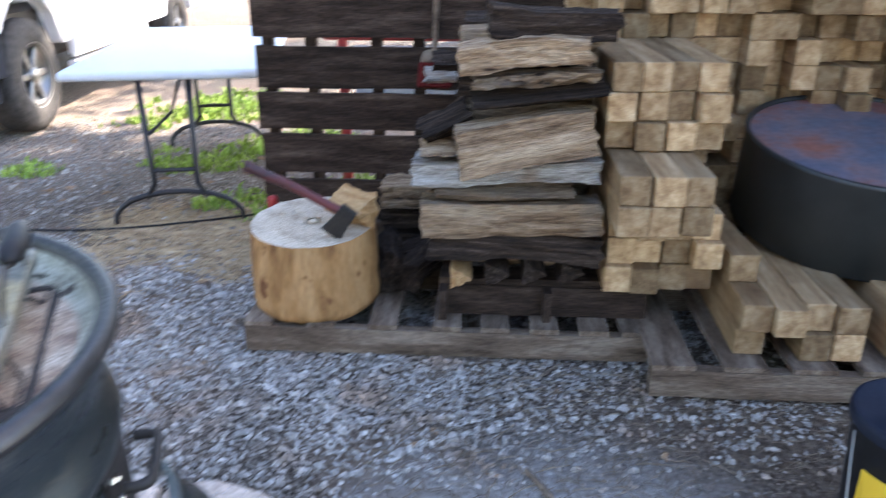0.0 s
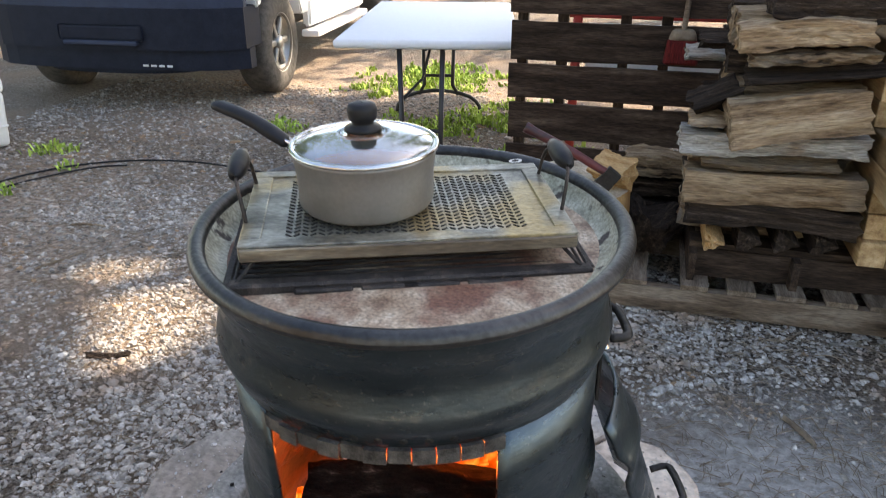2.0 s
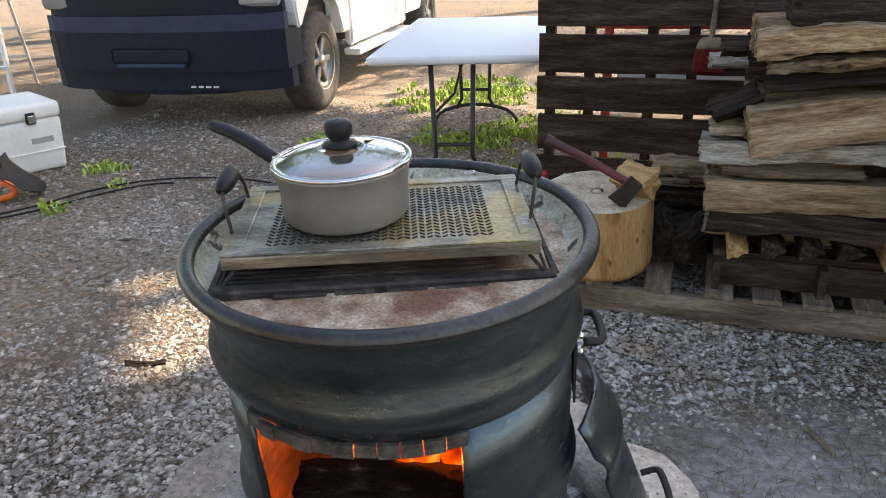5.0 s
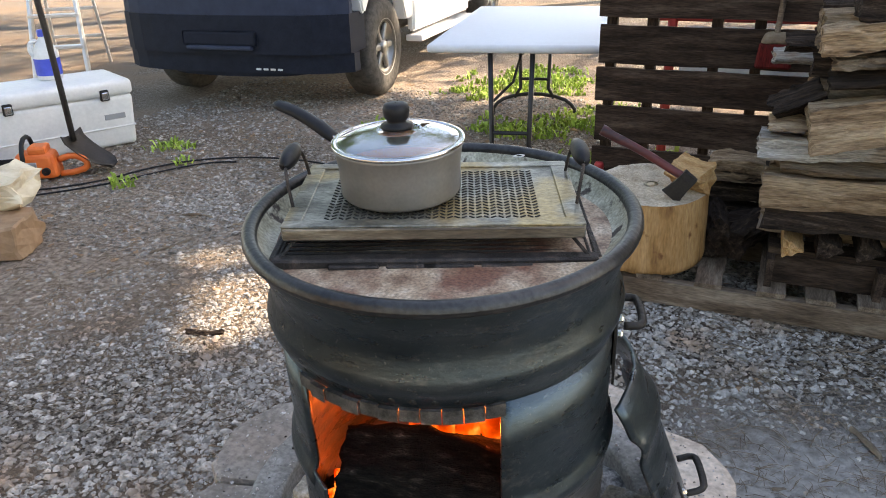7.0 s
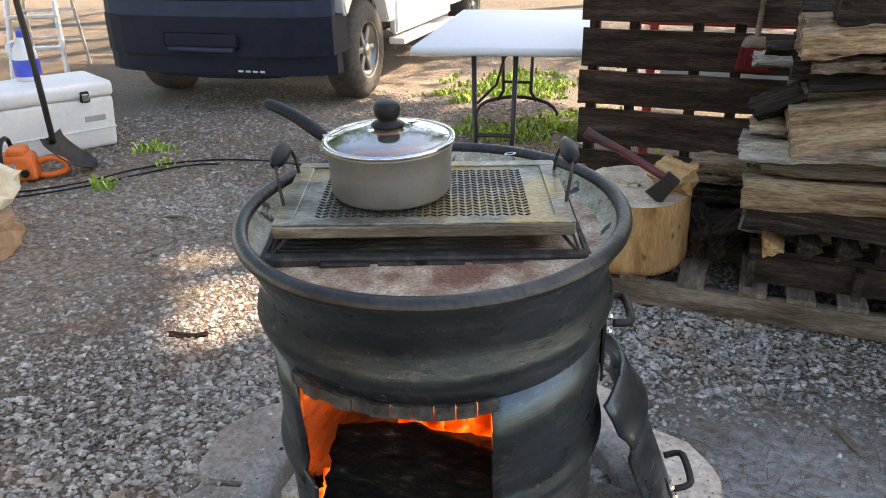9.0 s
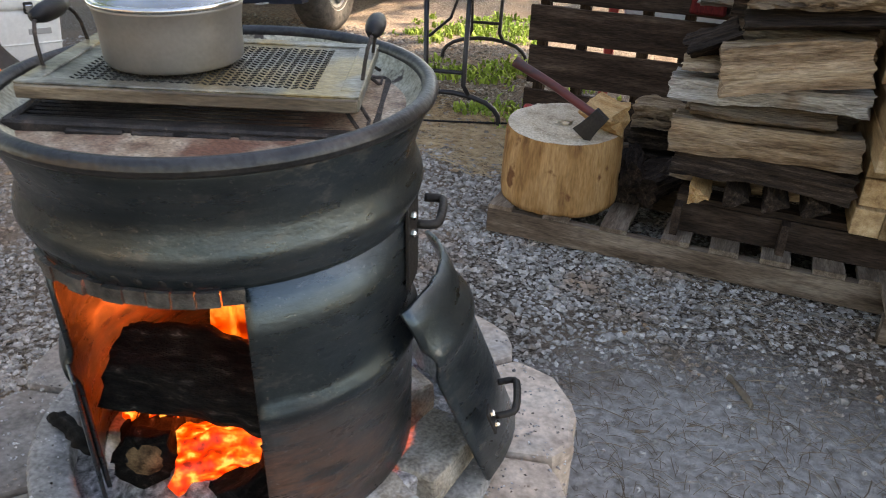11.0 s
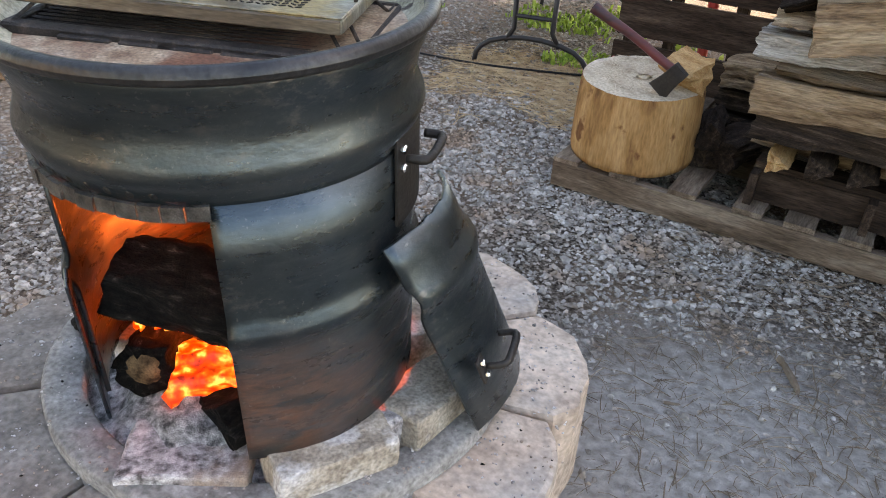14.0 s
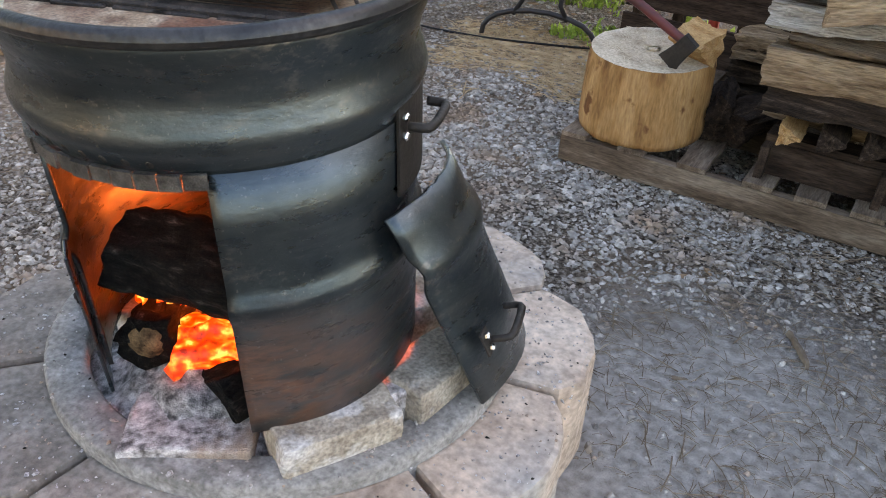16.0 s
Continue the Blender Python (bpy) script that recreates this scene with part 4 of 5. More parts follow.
scatter("chopping_chips", 260, (-0.58, -0.17, 1.97, 2.36), (0.004, 0.018), M_STUMPTOP, "pale wood chips on top of the chopping block", "wood chips", "needle", lambda x, y: 1.0 if math.hypot(x + 0.375, y - 2.165) < 0.17 else 0.0, 23, height=lambda x, y: 0.404 + 0.078 * (y - 2.17))
scatter("yard_leaves", 380, (-4.2, 0.9, 0.9, 5.5), (0.012, 0.024), M_CARD, "scattered dry brown leaves on the gravel", "leaves", keep=lambda x, y: 0.2 if x > -1 else 0.9, seed=24, flat=0.12)

# ---- on the stove: grate, tray, saucepan ----
GA = 22.0
LIDZ = 0.893
grate = thing("cooking_grate", pose(-0.447, 0.346, LIDZ, 2.8, 0, GA), "burnt black wire and cast iron cooking grate", "grate")
GW, GD = 0.45, 0.245
part("frame_bar", box(GW, 0.022, 0.016, pose(0, -GD / 2, 0.004), 0.003), M_GRATE, grate, "crusted front bar")
part("frame_bar", box(GW, 0.014, 0.014, pose(0, GD / 2, 0.004), 0.003), M_GRATE, grate)
for sx in (-1, 1):
    part("frame_bar", box(0.012, GD, 0.014, pose(sx * GW / 2, 0, 0.004), 0.003), M_GRATE, grate)
for k in range(1, 18):
    y = -GD / 2 + GD * k / 18
    part("rod", tube([(-GW / 2, y, 0.012), (GW / 2, y, 0.012)], 0.0028, 6), M_GRATE, grate)
part("cross_bar", box(0.012, GD, 0.008, pose(0, 0, 0.002), 0.002), M_GRATE, grate)
for x in (-0.11, -0.03, 0.02, 0.10):
    part("lug", box(0.07, 0.010, 0.010, pose(x, -GD / 2 - 0.013, 0.004), 0.002), M_GRATE, grate)

tray = thing("griddle_tray", pose(-0.452, 0.355, LIDZ + 0.042, 2.8, 0, GA), "worn perforated steel griddle tray on the grate, with wire handles", "griddle")
TW, TD = 0.418, 0.25


def tray_pan():
    bm = box(TW, TD, 0.018, None, 0.003, 2)
    return bm


part("tray_body", tray_pan(), M_TRAY, tray)
part("front_edge", box(TW - 0.004, 0.005, 0.0165, pose(0, -TD / 2 - 0.001, 0.0005), 0.0015), M_TRAYEDGE, tray, "brown scorched front edge")
for sy in (-1, 1):
    part("lip", box(TW, 0.022, 0.003, pose(0, sy * (TD / 2 - 0.011), 0.0175), 0.0012), M_TRAY, tray)
for sx in (-1, 1):
    part("lip", box(0.026, TD - 0.045, 0.003, pose(sx * (TW / 2 - 0.013), 0, 0.0175), 0.0012), M_TRAY, tray)


# uncut slots: thin plates whose dark colour gives the shade inside them
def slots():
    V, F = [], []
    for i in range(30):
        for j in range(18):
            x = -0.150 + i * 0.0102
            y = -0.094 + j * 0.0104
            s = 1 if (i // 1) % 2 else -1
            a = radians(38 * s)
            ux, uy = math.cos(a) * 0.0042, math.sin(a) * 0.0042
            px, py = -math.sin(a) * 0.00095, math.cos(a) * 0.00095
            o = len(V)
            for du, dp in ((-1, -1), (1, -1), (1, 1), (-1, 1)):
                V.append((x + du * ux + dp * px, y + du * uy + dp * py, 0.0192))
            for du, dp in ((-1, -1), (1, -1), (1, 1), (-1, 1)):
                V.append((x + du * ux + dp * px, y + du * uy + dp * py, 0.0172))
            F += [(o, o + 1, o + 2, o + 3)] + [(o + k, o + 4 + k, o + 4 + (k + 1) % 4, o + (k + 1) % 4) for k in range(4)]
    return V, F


sl = part("perforation", slots(), M_SLOT_SHADE, tray, "rows of slanted slots drawn as thin dark plates")
tagged(sl, kind="stuff")
for sx in (-1, 1):
    x = sx * (TW / 2 - 0.005)
    part("handle_wire", tube([(x, -0.055, 0.012), (x + sx * 0.006, -0.05, 0.055), (x + sx * 0.012, -0.03, 0.075), (x + sx * 0.012, 0.05, 0.075), (x + sx * 0.006, 0.075, 0.055), (x, 0.08, 0.012)], 0.0026, 8, 1), M_GRATE, tray, "", True)
    grip = [(0.001, -0.045), (0.008, -0.042), (0.0125, -0.02), (0.0135, 0.0), (0.0125, 0.02), (0.008, 0.042), (0.001, 0.045)]
    part("handle_grip", moved(revolve(grip, 20), pose(x + sx * 0.012, 0.012, 0.075, 90, 0, 0)), M_BLACKPL, tray, "dull grey plastic grip", True)
    part("leg_wire", tube([(x - sx * 0.02, -TD / 2 + 0.02, 0.004), (x + sx * 0.012, -TD / 2 - 0.012, -0.026), (x + sx * 0.012, -TD / 2 + 0.05, -0.026), (x - sx * 0.015, -TD / 2 + 0.075, 0.004)], 0.0026, 8), M_GRATE, tray)
    part("leg_wire", tube([(x - sx * 0.02, TD / 2 - 0.02, 0.004), (x + sx * 0.012, TD / 2 + 0.012, -0.026), (x + sx * 0.012, TD / 2 - 0.05, -0.026), (x - sx * 0.015, TD / 2 - 0.075, 0.004)], 0.0026, 8), M_GRATE, tray)

pan = thing("saucepan", pose(-0.497, 0.332, LIDZ + 0.0625, 2.8, 0, 0), "grey saucepan with glass lid and black handle on the griddle", "saucepan")
PH, PR = 0.079, 0.094
part("pan_body", revolve([(0.001, 0.001), (0.076, 0.001), (0.085, 0.003), (0.0895, 0.009), (PR - 0.004, PH * 0.6), (PR, PH - 0.004), (PR + 0.003, PH), (PR - 0.002, PH), (PR - 0.005, PH - 0.006), (0.086, 0.012), (0.08, 0.005), (0.001, 0.005)], 72), M_PAN, pan, "", True)
part("soup", moved(disc(0.0895, 0.0, 64), pose(0, 0, 0.045)), M_SOUP, pan, "orange-red sauce")
lid = part("glass_lid", revolve([(PR - 0.001, PH + 0.003), (0.088, PH + 0.007), (0.065, PH + 0.014), (0.037, PH + 0.019), (0.008, PH + 0.021)], 72), M_GLASS, pan, "domed clear glass lid", True)
_s = lid.modifiers.new("thickness", "SOLIDIFY")
_s.thickness = 0.003
part("lid_band", revolve([(PR - 0.003, PH + 0.001), (PR + 0.003, PH + 0.001), (PR + 0.0045, PH + 0.0035), (PR + 0.003, PH + 0.006), (PR - 0.003, PH + 0.0065), (PR - 0.003, PH + 0.001)], 72), M_CHROME, lid, "shiny steel lid band", True)
part("knob", revolve([(0.001, PH + 0.020), (0.019, PH + 0.020), (0.0245, PH + 0.023), (0.023, PH + 0.027), (0.014, PH + 0.030), (0.014, PH + 0.033), (0.0185, PH + 0.038), (0.0195, PH + 0.050), (0.017, PH + 0.056), (0.011, PH + 0.058), (0.001, PH + 0.0585)], 32), M_BLACKPL, lid, "black plastic knob", True)


def pan_handle():
    bm = bmesh.new()
    secs = [(0.124, 0.009, 0.006, -0.002), (0.130, 0.012, 0.009, 0.0), (0.15, 0.0125, 0.011, 0.009), (0.18, 0.0115, 0.010, 0.021), (0.21, 0.0115, 0.009, 0.030), (0.235, 0.0125, 0.0085, 0.035), (0.246, 0.0115, 0.007, 0.0365), (0.252, 0.006, 0.004, 0.037)]
    rings = []
    for x, w, h, z in secs:
        rings.append([bm.verts.new((x, w * math.cos(2 * math.pi * k / 14), PH - 0.012 + z + h * math.sin(2 * math.pi * k / 14))) for k in range(14)])
    for a, b in zip(rings, rings[1:]):
        for k in range(14):
            bm.faces.new((a[k], a[(k + 1) % 14], b[(k + 1) % 14], b[k]))
    bm.faces.new(rings[0])
    bm.faces.new(rings[-1][::-1])
    return bm


PHA = 168
ph = part("pan_handle", pan_handle(), M_BLACKPL, pan, "long black curved handle with a hanging hole", True)
ph.matrix_basis = pose(0, 0, 0, 0, 0, PHA)
for dy in (-0.006, 0.006):
    part("handle_rod", moved(tube([(PR - 0.004, dy, PH - 0.018), (0.125, dy * 0.7, PH - 0.010)], 0.0025, 8), pose(0, 0, 0, 0, 0, PHA)), M_CHROME, pan)
part("hanging_hole", moved(revolve([(0.004, 0.0005), (0.0075, 0.0005), (0.0075, 0.0)], 20), pose(0, 0, 0, 0, 0, PHA) @ pose(0.236, 0, PH + 0.0315, 0, -8, 0)), M_GREYTAG, ph)

# ---- pallets ----
def slat(parent, x0, y0, x1, y1, z, th, seed, material=M_PALLET, name="slat"):
    """A plank lying from (x0, y0) to (x1, y1), given by its corner extents."""
    lx, ly = x1 - x0, y1 - y0
    if lx >= ly:
        bm = board(lx, ly, th, seed)
        m = pose((x0 + x1) / 2, (y0 + y1) / 2, z)
    else:
        bm = board(ly, lx, th, seed)
        m = pose((x0 + x1) / 2, (y0 + y1) / 2, z, 0, 0, 90)
    ob = part(name, bm, material, parent)
    ob.matrix_basis = m
    return ob


def pallet(x0, x1, y0, y1, label, xs, w, z=0.0):
    p = thing("pallet", pose(0, 0, z), label, "pallet", "wooden pallets")
    for k, y in enumerate((y0, (y0 + y1) / 2 - 0.02, y1 - 0.04)):
        slat(p, x0, y, x1, y + 0.04, 0.012, 0.088, 5 + k, M_PALLET, "stringer")
    for k, x in enumerate(xs):
        slat(p, x, y0 + 0.002, x + w, y1, 0.1015, 0.017, 30 + k)
    return p


pallet(-0.58, 0.74, 1.95, 3.0, "low grey weathered wooden pallet on the gravel", (-0.58, -0.375, -0.168, 0.043, 0.20, 0.36, 0.52, 0.65), 0.092)
pallet(0.71, 1.95, 1.755, 2.95, "grey wooden pallet carrying square timbers", (0.71, 0.92, 1.12, 1.32, 1.52, 1.72), 0.13)
# raised rack under the firewood
rack = thing("firewood_rack", pose(0, 0, 0), "dark rough timber bearers under the firewood", "rack")
slat(rack, 0.06, 2.0, 0.085, 2.9, 0.119, 0.105, 61, M_PALLETDARK, "side_board")
slat(rack, 0.06, 2.06, 0.74, 2.16, 0.224, 0.022, 62, M_PALLETDARK, "bearer")
slat(rack, 0.06, 2.5, 0.74, 2.6, 0.224, 0.022, 63, M_PALLETDARK, "bearer")
slat(rack, 0.085, 2.05, 0.74, 2.075, 0.119, 0.105, 64, M_PALLETDARK, "cross_board")
slat(rack, 0.40, 2.0, 0.425, 2.2, 0.119, 0.105, 65, M_PALLETDARK, "side_board")

# ---- pallet wall behind ----
pw = thing("upright_pallet_wall", pose(0, 0, 0), "dark stained slatted pallet boards standing upright behind the woodpile", "pallet wall")
WY = 3.02
for k, (z0, z1) in enumerate(((0.07, 0.282), (0.316, 0.487), (0.512, 0.669), (0.69, 0.864), (0.90, 1.085), (1.105, 1.27))):
    ob = part("wall_board", board(1.35, z1 - z0, 0.022, 80 + k), M_PALLETDARK, pw)
    ob.matrix_basis = pose(-0.79 + 0.675 + 0.008 * (k % 2), WY, z0 + (z1 - z0) / 2, 90, 0, 0)
for k, x in enumerate((-0.735, -0.55, -0.27, -0.09, 0.25, 0.5)):
    ob = part("upright", board(1.26, 0.045, 0.05, 90 + k), M_PALLETDARK, pw)
    ob.matrix_basis = pose(x, WY + 0.058, 0.63, 90, 90, 0)

# ---- firewood stack ----
def firewood(x0, x1, z, h, y, d, seed, material, label, tilt=0.0, turn=0.0, sides=4):
    ob = part("firewood_log", split_log(x1 - x0, h, d, seed, sides, 0.0065), material)
    ob.matrix_basis = pose((x0 + x1) / 2, y + d / 2, z, 0, tilt, turn)
    return tagged(ob, label, "firewood", "stacked firewood")


FW = [
    (0.03, 0.57, 0.335, 0.10, 1.95, 0.20, 1, M_BARK, "dark bark-covered split log in the stack", 2, -1, 4),
    (0.01, 0.56, 0.425, 0.115, 1.945, 0.17, 2, M_LOG, "thick pale split log with deep cracks", -1.5, 0, 4),
    (0.055, 0.47, 0.53, 0.075, 1.96, 0.14, 3, M_LOG, "tan split log with a splintered end", 0.5, 1, 3),
    (-0.02, 0.55, 0.60, 0.065, 1.97, 0.18, 4, M_LOGGREY, "weathered grey split log", -2, 0, 4),
    (0.0, 0.16, 0.66, 0.045, 2.0, 0.15, 5, M_LOG, "short thin split piece", 0, 8, 3),
    (0.13, 0.53, 0.655, 0.14, 1.93, 0.16, 6, M_LOG, "broad weathered split log lying tilted on the stack", -10, 3, 4),
    (0.02, 0.18, 0.70, 0.10, 2.05, 0.14, 7, M_BARK, "dark split wedge in the stack", -25, 10, 3),
    (0.16, 0.56, 0.815, 0.075, 1.99, 0.16, 8, M_BARK, "bark-edged split log with a pale face", -6, 2, 3),
    (0.16, 0.53, 0.885, 0.038, 2.01, 0.15, 9, M_LOG, "thin tan split slab", -3, 1, 4),
    (0.12, 0.50, 0.925, 0.085, 2.0, 0.16, 10, M_LOG, "tan split log on top of the stack", -5, -1, 4),
    (0.2, 0.58, 1.01, 0.09, 2.05, 0.16, 11, M_BARK, "dark split log on top of the stack", 2, 2, 4),
]
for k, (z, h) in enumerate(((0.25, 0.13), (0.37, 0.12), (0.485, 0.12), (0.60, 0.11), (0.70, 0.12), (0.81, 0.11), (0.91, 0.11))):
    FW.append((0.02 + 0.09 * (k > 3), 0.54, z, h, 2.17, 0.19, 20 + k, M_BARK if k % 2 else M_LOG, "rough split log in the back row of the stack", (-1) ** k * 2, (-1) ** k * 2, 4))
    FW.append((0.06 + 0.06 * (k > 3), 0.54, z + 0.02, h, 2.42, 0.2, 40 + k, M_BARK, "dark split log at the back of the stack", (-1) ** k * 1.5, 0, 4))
FW += [(-0.02, 0.20, 0.80, 0.06, 2.42, 0.14, 60, M_LOGGREY, "grey split piece sticking out behind the stack", 2, 6, 3),
       (0.02, 0.22, 0.87, 0.07, 2.3, 0.14, 61, M_BARK, "dark split piece behind the stack", -4, 3, 3)]
for row in FW:
    firewood(*row)


def end_log(x, z, s, seed, material, label, y=2.0, length=0.3):
    ob = part("firewood_log", split_log(length, s, s * 1.25, seed, 3, 0.005), material)
    ob.matrix_basis = pose(x, y + length / 2, z, 0, 0, 92)
    return tagged(ob, label, "firewood", "stacked firewood")


end_log(0.115, 0.25, 0.072, 101, M_SPLINT, "bright orange freshly split log end", 1.97)
# ends below the stack: its shade is put into their dark colour
end_log(0.235, 0.25, 0.078, 102, M_BARK, "split log end under the stack, coloured dark for shade", 2.0)
end_log(0.35, 0.25, 0.08, 103, M_BARK, "split log end under the stack, coloured dark for shade", 2.0)
end_log(0.47, 0.25, 0.08, 104, M_BARK, "split log end under the stack, coloured dark for shade", 2.0)
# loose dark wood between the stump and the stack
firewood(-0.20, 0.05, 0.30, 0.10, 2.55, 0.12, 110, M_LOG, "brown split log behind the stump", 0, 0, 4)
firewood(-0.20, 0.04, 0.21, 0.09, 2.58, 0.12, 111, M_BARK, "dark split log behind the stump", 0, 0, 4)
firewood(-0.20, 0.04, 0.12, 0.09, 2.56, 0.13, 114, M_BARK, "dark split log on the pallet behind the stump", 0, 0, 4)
for k, (x, y, r, l) in enumerate(((-0.135, 2.26, 0.045, 0.26), (-0.02, 2.34, 0.06, 0.3), (-0.09, 2.42, 0.05, 0.28))):
    ob = part("round_branch", split_log(l, r * 2, r * 2, 112 + k, 7, 0.014), M_BARK)
    ob.matrix_basis = pose(x, y, 0.118 if k else 0.20, 0, 0, 100 - 30 * k)
    tagged(ob, "dark knotty round branch lying on the pallet", "branch")
ob = part("round_branch", split_log(0.16, 0.10, 0.11, 119, 7, 0.014), M_BARK)
ob.matrix_basis = pose(-0.13, 2.26, 0.118, 0, 0, 70)
tagged(ob, "dark knotty wood chunk on the pallet", "branch")

# ---- chopping stump with axe ----
stump = thing("chopping_block", pose(-0.375, 2.17, 0.132, 4.5, 0, 0), "round pale debarked log chopping block on the pallet", "chopping block")


def stump_side():
    V, F = [], []
    na, nz = 72, 12
    for i in range(nz + 1):
        t = i / nz
        for k in range(na):
            a = 2 * math.pi * k / na
            r = 0.222 + 0.008 * noise.noise(Vector((math.cos(a) * 1.6, math.sin(a) * 1.6, t))) - 0.012 * t - (0.004 if i in (0, nz) else 0)
            crack = 0.006 if k in (11, 40, 52, 58) else 0
            V.append(((r - crack) * math.cos(a), (r - crack) * math.sin(a), 0.27 * t))
    for i in range(nz):
        for k in range(na):
            p, q = i * na + k, i * na + (k + 1) % na
            F.append((p, q, q + na, p + na))
    F.append(tuple(range(na))[::-1])
    return V, F


part("side", stump_side(), M_STUMP, stump, "tan peeled wood side with cracks", True)


def stump_top():
    V, F = [(0, 0, 0.272)], []
    nr, na = 8, 72
    for i in range(1, nr + 1):
        for k in range(na):
            a = 2 * math.pi * k / na
            r = 0.2065 * i / nr
            x, y = r * math.cos(a), r * math.sin(a)
            V.append((x, y, 0.2715 + 0.003 * noise.noise(Vector((x * 30, y * 30, 3)))))
    for k in range(na):
        F.append((0, 1 + k, 1 + (k + 1) % na))
    for i in range(nr - 1):
        for k in range(na):
            p, q = 1 + i * na + k, 1 + i * na + (k + 1) % na
            F.append((p, q, q + na, p + na))
    return V, F


part("top", stump_top(), M_STUMPTOP, stump, "hacked grey-tan sawn top", True)
wedge = part("split_wood_wedge", split_log(0.15, 0.13, 0.12, 131, 3, 0.004), M_SPLINT)
wedge.matrix_basis = pose(-0.235, 2.14, 0.385, 0, 0, -35)
tagged(wedge, "fresh pale split wedge of wood on the chopping block", "wood wedge")

axe = thing("axe", pose(0, 0, 0), "axe with red and dark wooden handle stuck in the chopping block", "axe")
part("axe_handle", tube([(-0.215, 2.022, 0.466), (-0.29, 2.022, 0.503), (-0.40, 2.026, 0.562), (-0.50, 2.03, 0.602), (-0.548, 2.03, 0.626)], [0.016, 0.015, 0.015, 0.017, 0.02], 12, 1), M_AXEHANDLE, axe, "dark red worn wooden handle", True)


def axe_head():
    bm = bmesh.new()
    secs = [(0.045, 0.027, 0.016), (0.022, 0.028, 0.017), (0.0, 0.028, 0.013), (-0.035, 0.032, 0.007), (-0.066, 0.038, 0.001)]
    rings = []
    for u, w, th in secs:
        rings.append([bm.verts.new((-w, -th, u)), bm.verts.new((w, -th, u)), bm.verts.new((w, th, u)), bm.verts.new((-w, th, u))])
    for a, b in zip(rings, rings[1:]):
        for k in range(4):
            bm.faces.new((a[k], a[(k + 1) % 4], b[(k + 1) % 4], b[k]))
    bm.faces.new(rings[0])
    bm.faces.new(rings[-1][::-1])
    bmesh.ops.bevel(bm, geom=bm.edges[:], offset=0.002, segments=1, affect="EDGES")
    return bm


ah = part("axe_head", axe_head(), M_RUSTBLACK, axe, "dark steel axe head")
ah.matrix_basis = pose(-0.250, 2.02, 0.456, 0, 37, 0)

bottle = thing("plastic_bottle", pose(-0.72, 2.86, 0.0), "small white plastic bottle with a red cap behind the chopping block", "bottle")
part("bottle_body", revolve([(0.001, 0.0), (0.05, 0.0), (0.055, 0.01), (0.055, 0.12), (0.045, 0.16), (0.02, 0.185), (0.018, 0.2)], 32), M_WHITEP, bottle, "", True)
part("cap", revolve([(0.021, 0.195), (0.023, 0.2), (0.023, 0.235), (0.018, 0.245), (0.001, 0.246)], 24), M_RED, bottle, "red cap", True)

broom = thing("broom", pose(-0.02, 2.972, 0.74), "red-bristled broom with a wooden stick leaning on the pallet wall", "broom")
part("stick", tube([(0.0, 0, 0.11), (0.02, -0.004, 0.62)], 0.012, 10), M_PALLET, broom)
part("broom_head", box(0.13, 0.05, 0.055, pose(0, 0, 0.065), 0.02, 3, 0.7), M_TWIG, broom)
part("bristles", box(0.15, 0.05, 0.11, pose(0, 0, -0.035), 0.01, 1, 0.85), M_BRISTLE, broom, "dark red bristles")

# ---- folding table ----
TA = 12
table = thing("folding_table", pose(-1.69, 3.02, 0, 0, 0, TA), "white plastic folding table with dark steel legs", "table")
part("tabletop", box(0.94, 1.83, 0.045, pose(0.47, 0.915, 0.692), 0.018, 3), M_TABLE, table, "", True)


def trestle(y):
    z0 = 0.69
    cx = 0.44
    a = part("leg", tube([(cx - 0.11, y, z0), (cx - 0.10, y, 0.20), (cx - 0.14, y, 0.13)], 0.0135, 10), M_TLEG, table, "", True)
    part("leg", tube([(cx + 0.11, y, z0), (cx + 0.10, y, 0.20), (cx + 0.14, y, 0.13)], 0.0135, 10), M_TLEG, table, "", True)
    part("crossbar", tube([(cx - 0.11, y, 0.265), (cx + 0.11, y, 0.265)], 0.011, 8), M_TLEG, table)
    part("foot", tube([(cx - 0.30, y, 0.0), (cx - 0.29, y, 0.07), (cx - 0.20, y, 0.135), (cx, y, 0.165), (cx + 0.20, y, 0.135), (cx + 0.29, y, 0.07), (cx + 0.30, y, 0.0)], 0.0135, 10, 1), M_TLEG, table, "arched foot tube", True)
    d = 0.26 if y < 0.9 else -0.26
    part("brace", tube([(cx - 0.09, y, 0.44), (cx, y + d * 0.4, 0.52), (cx + 0.04, y + d, 0.69)], 0.008, 8), M_TLEG, table)


trestle(0.05)
trestle(1.55)

# ---- square timbers ----
def timber_stack(name_group, x0, z0, y, cols, rows, s, length, seed, skip=0.0, jitter=0.05):
    rng = random.Random(seed)
    me = {}
    for r in range(rows):
        for c in range(cols):
            if rng.random() < skip:
                continue
            sx = s * rng.uniform(0.94, 1.0)
            l = length
            key = rng.randint(0, 3)
            if key not in me:
                ob = part("square_timber", box(s * 0.97, l, s * 0.985, None, 0.003), M_TIMBER)
                me[key] = ob.data
            else:
                ob = new("square_timber", me[key])
            ob.matrix_basis = pose(x0 + s * c + s / 2, y + length / 2 + rng.uniform(-jitter, jitter), z0 + s * r, 0, 0, rng.uniform(-1.2, 1.2))
            tagged(ob, "square sawn yellow pine timber offcut stacked end-on", "timber", name_group)


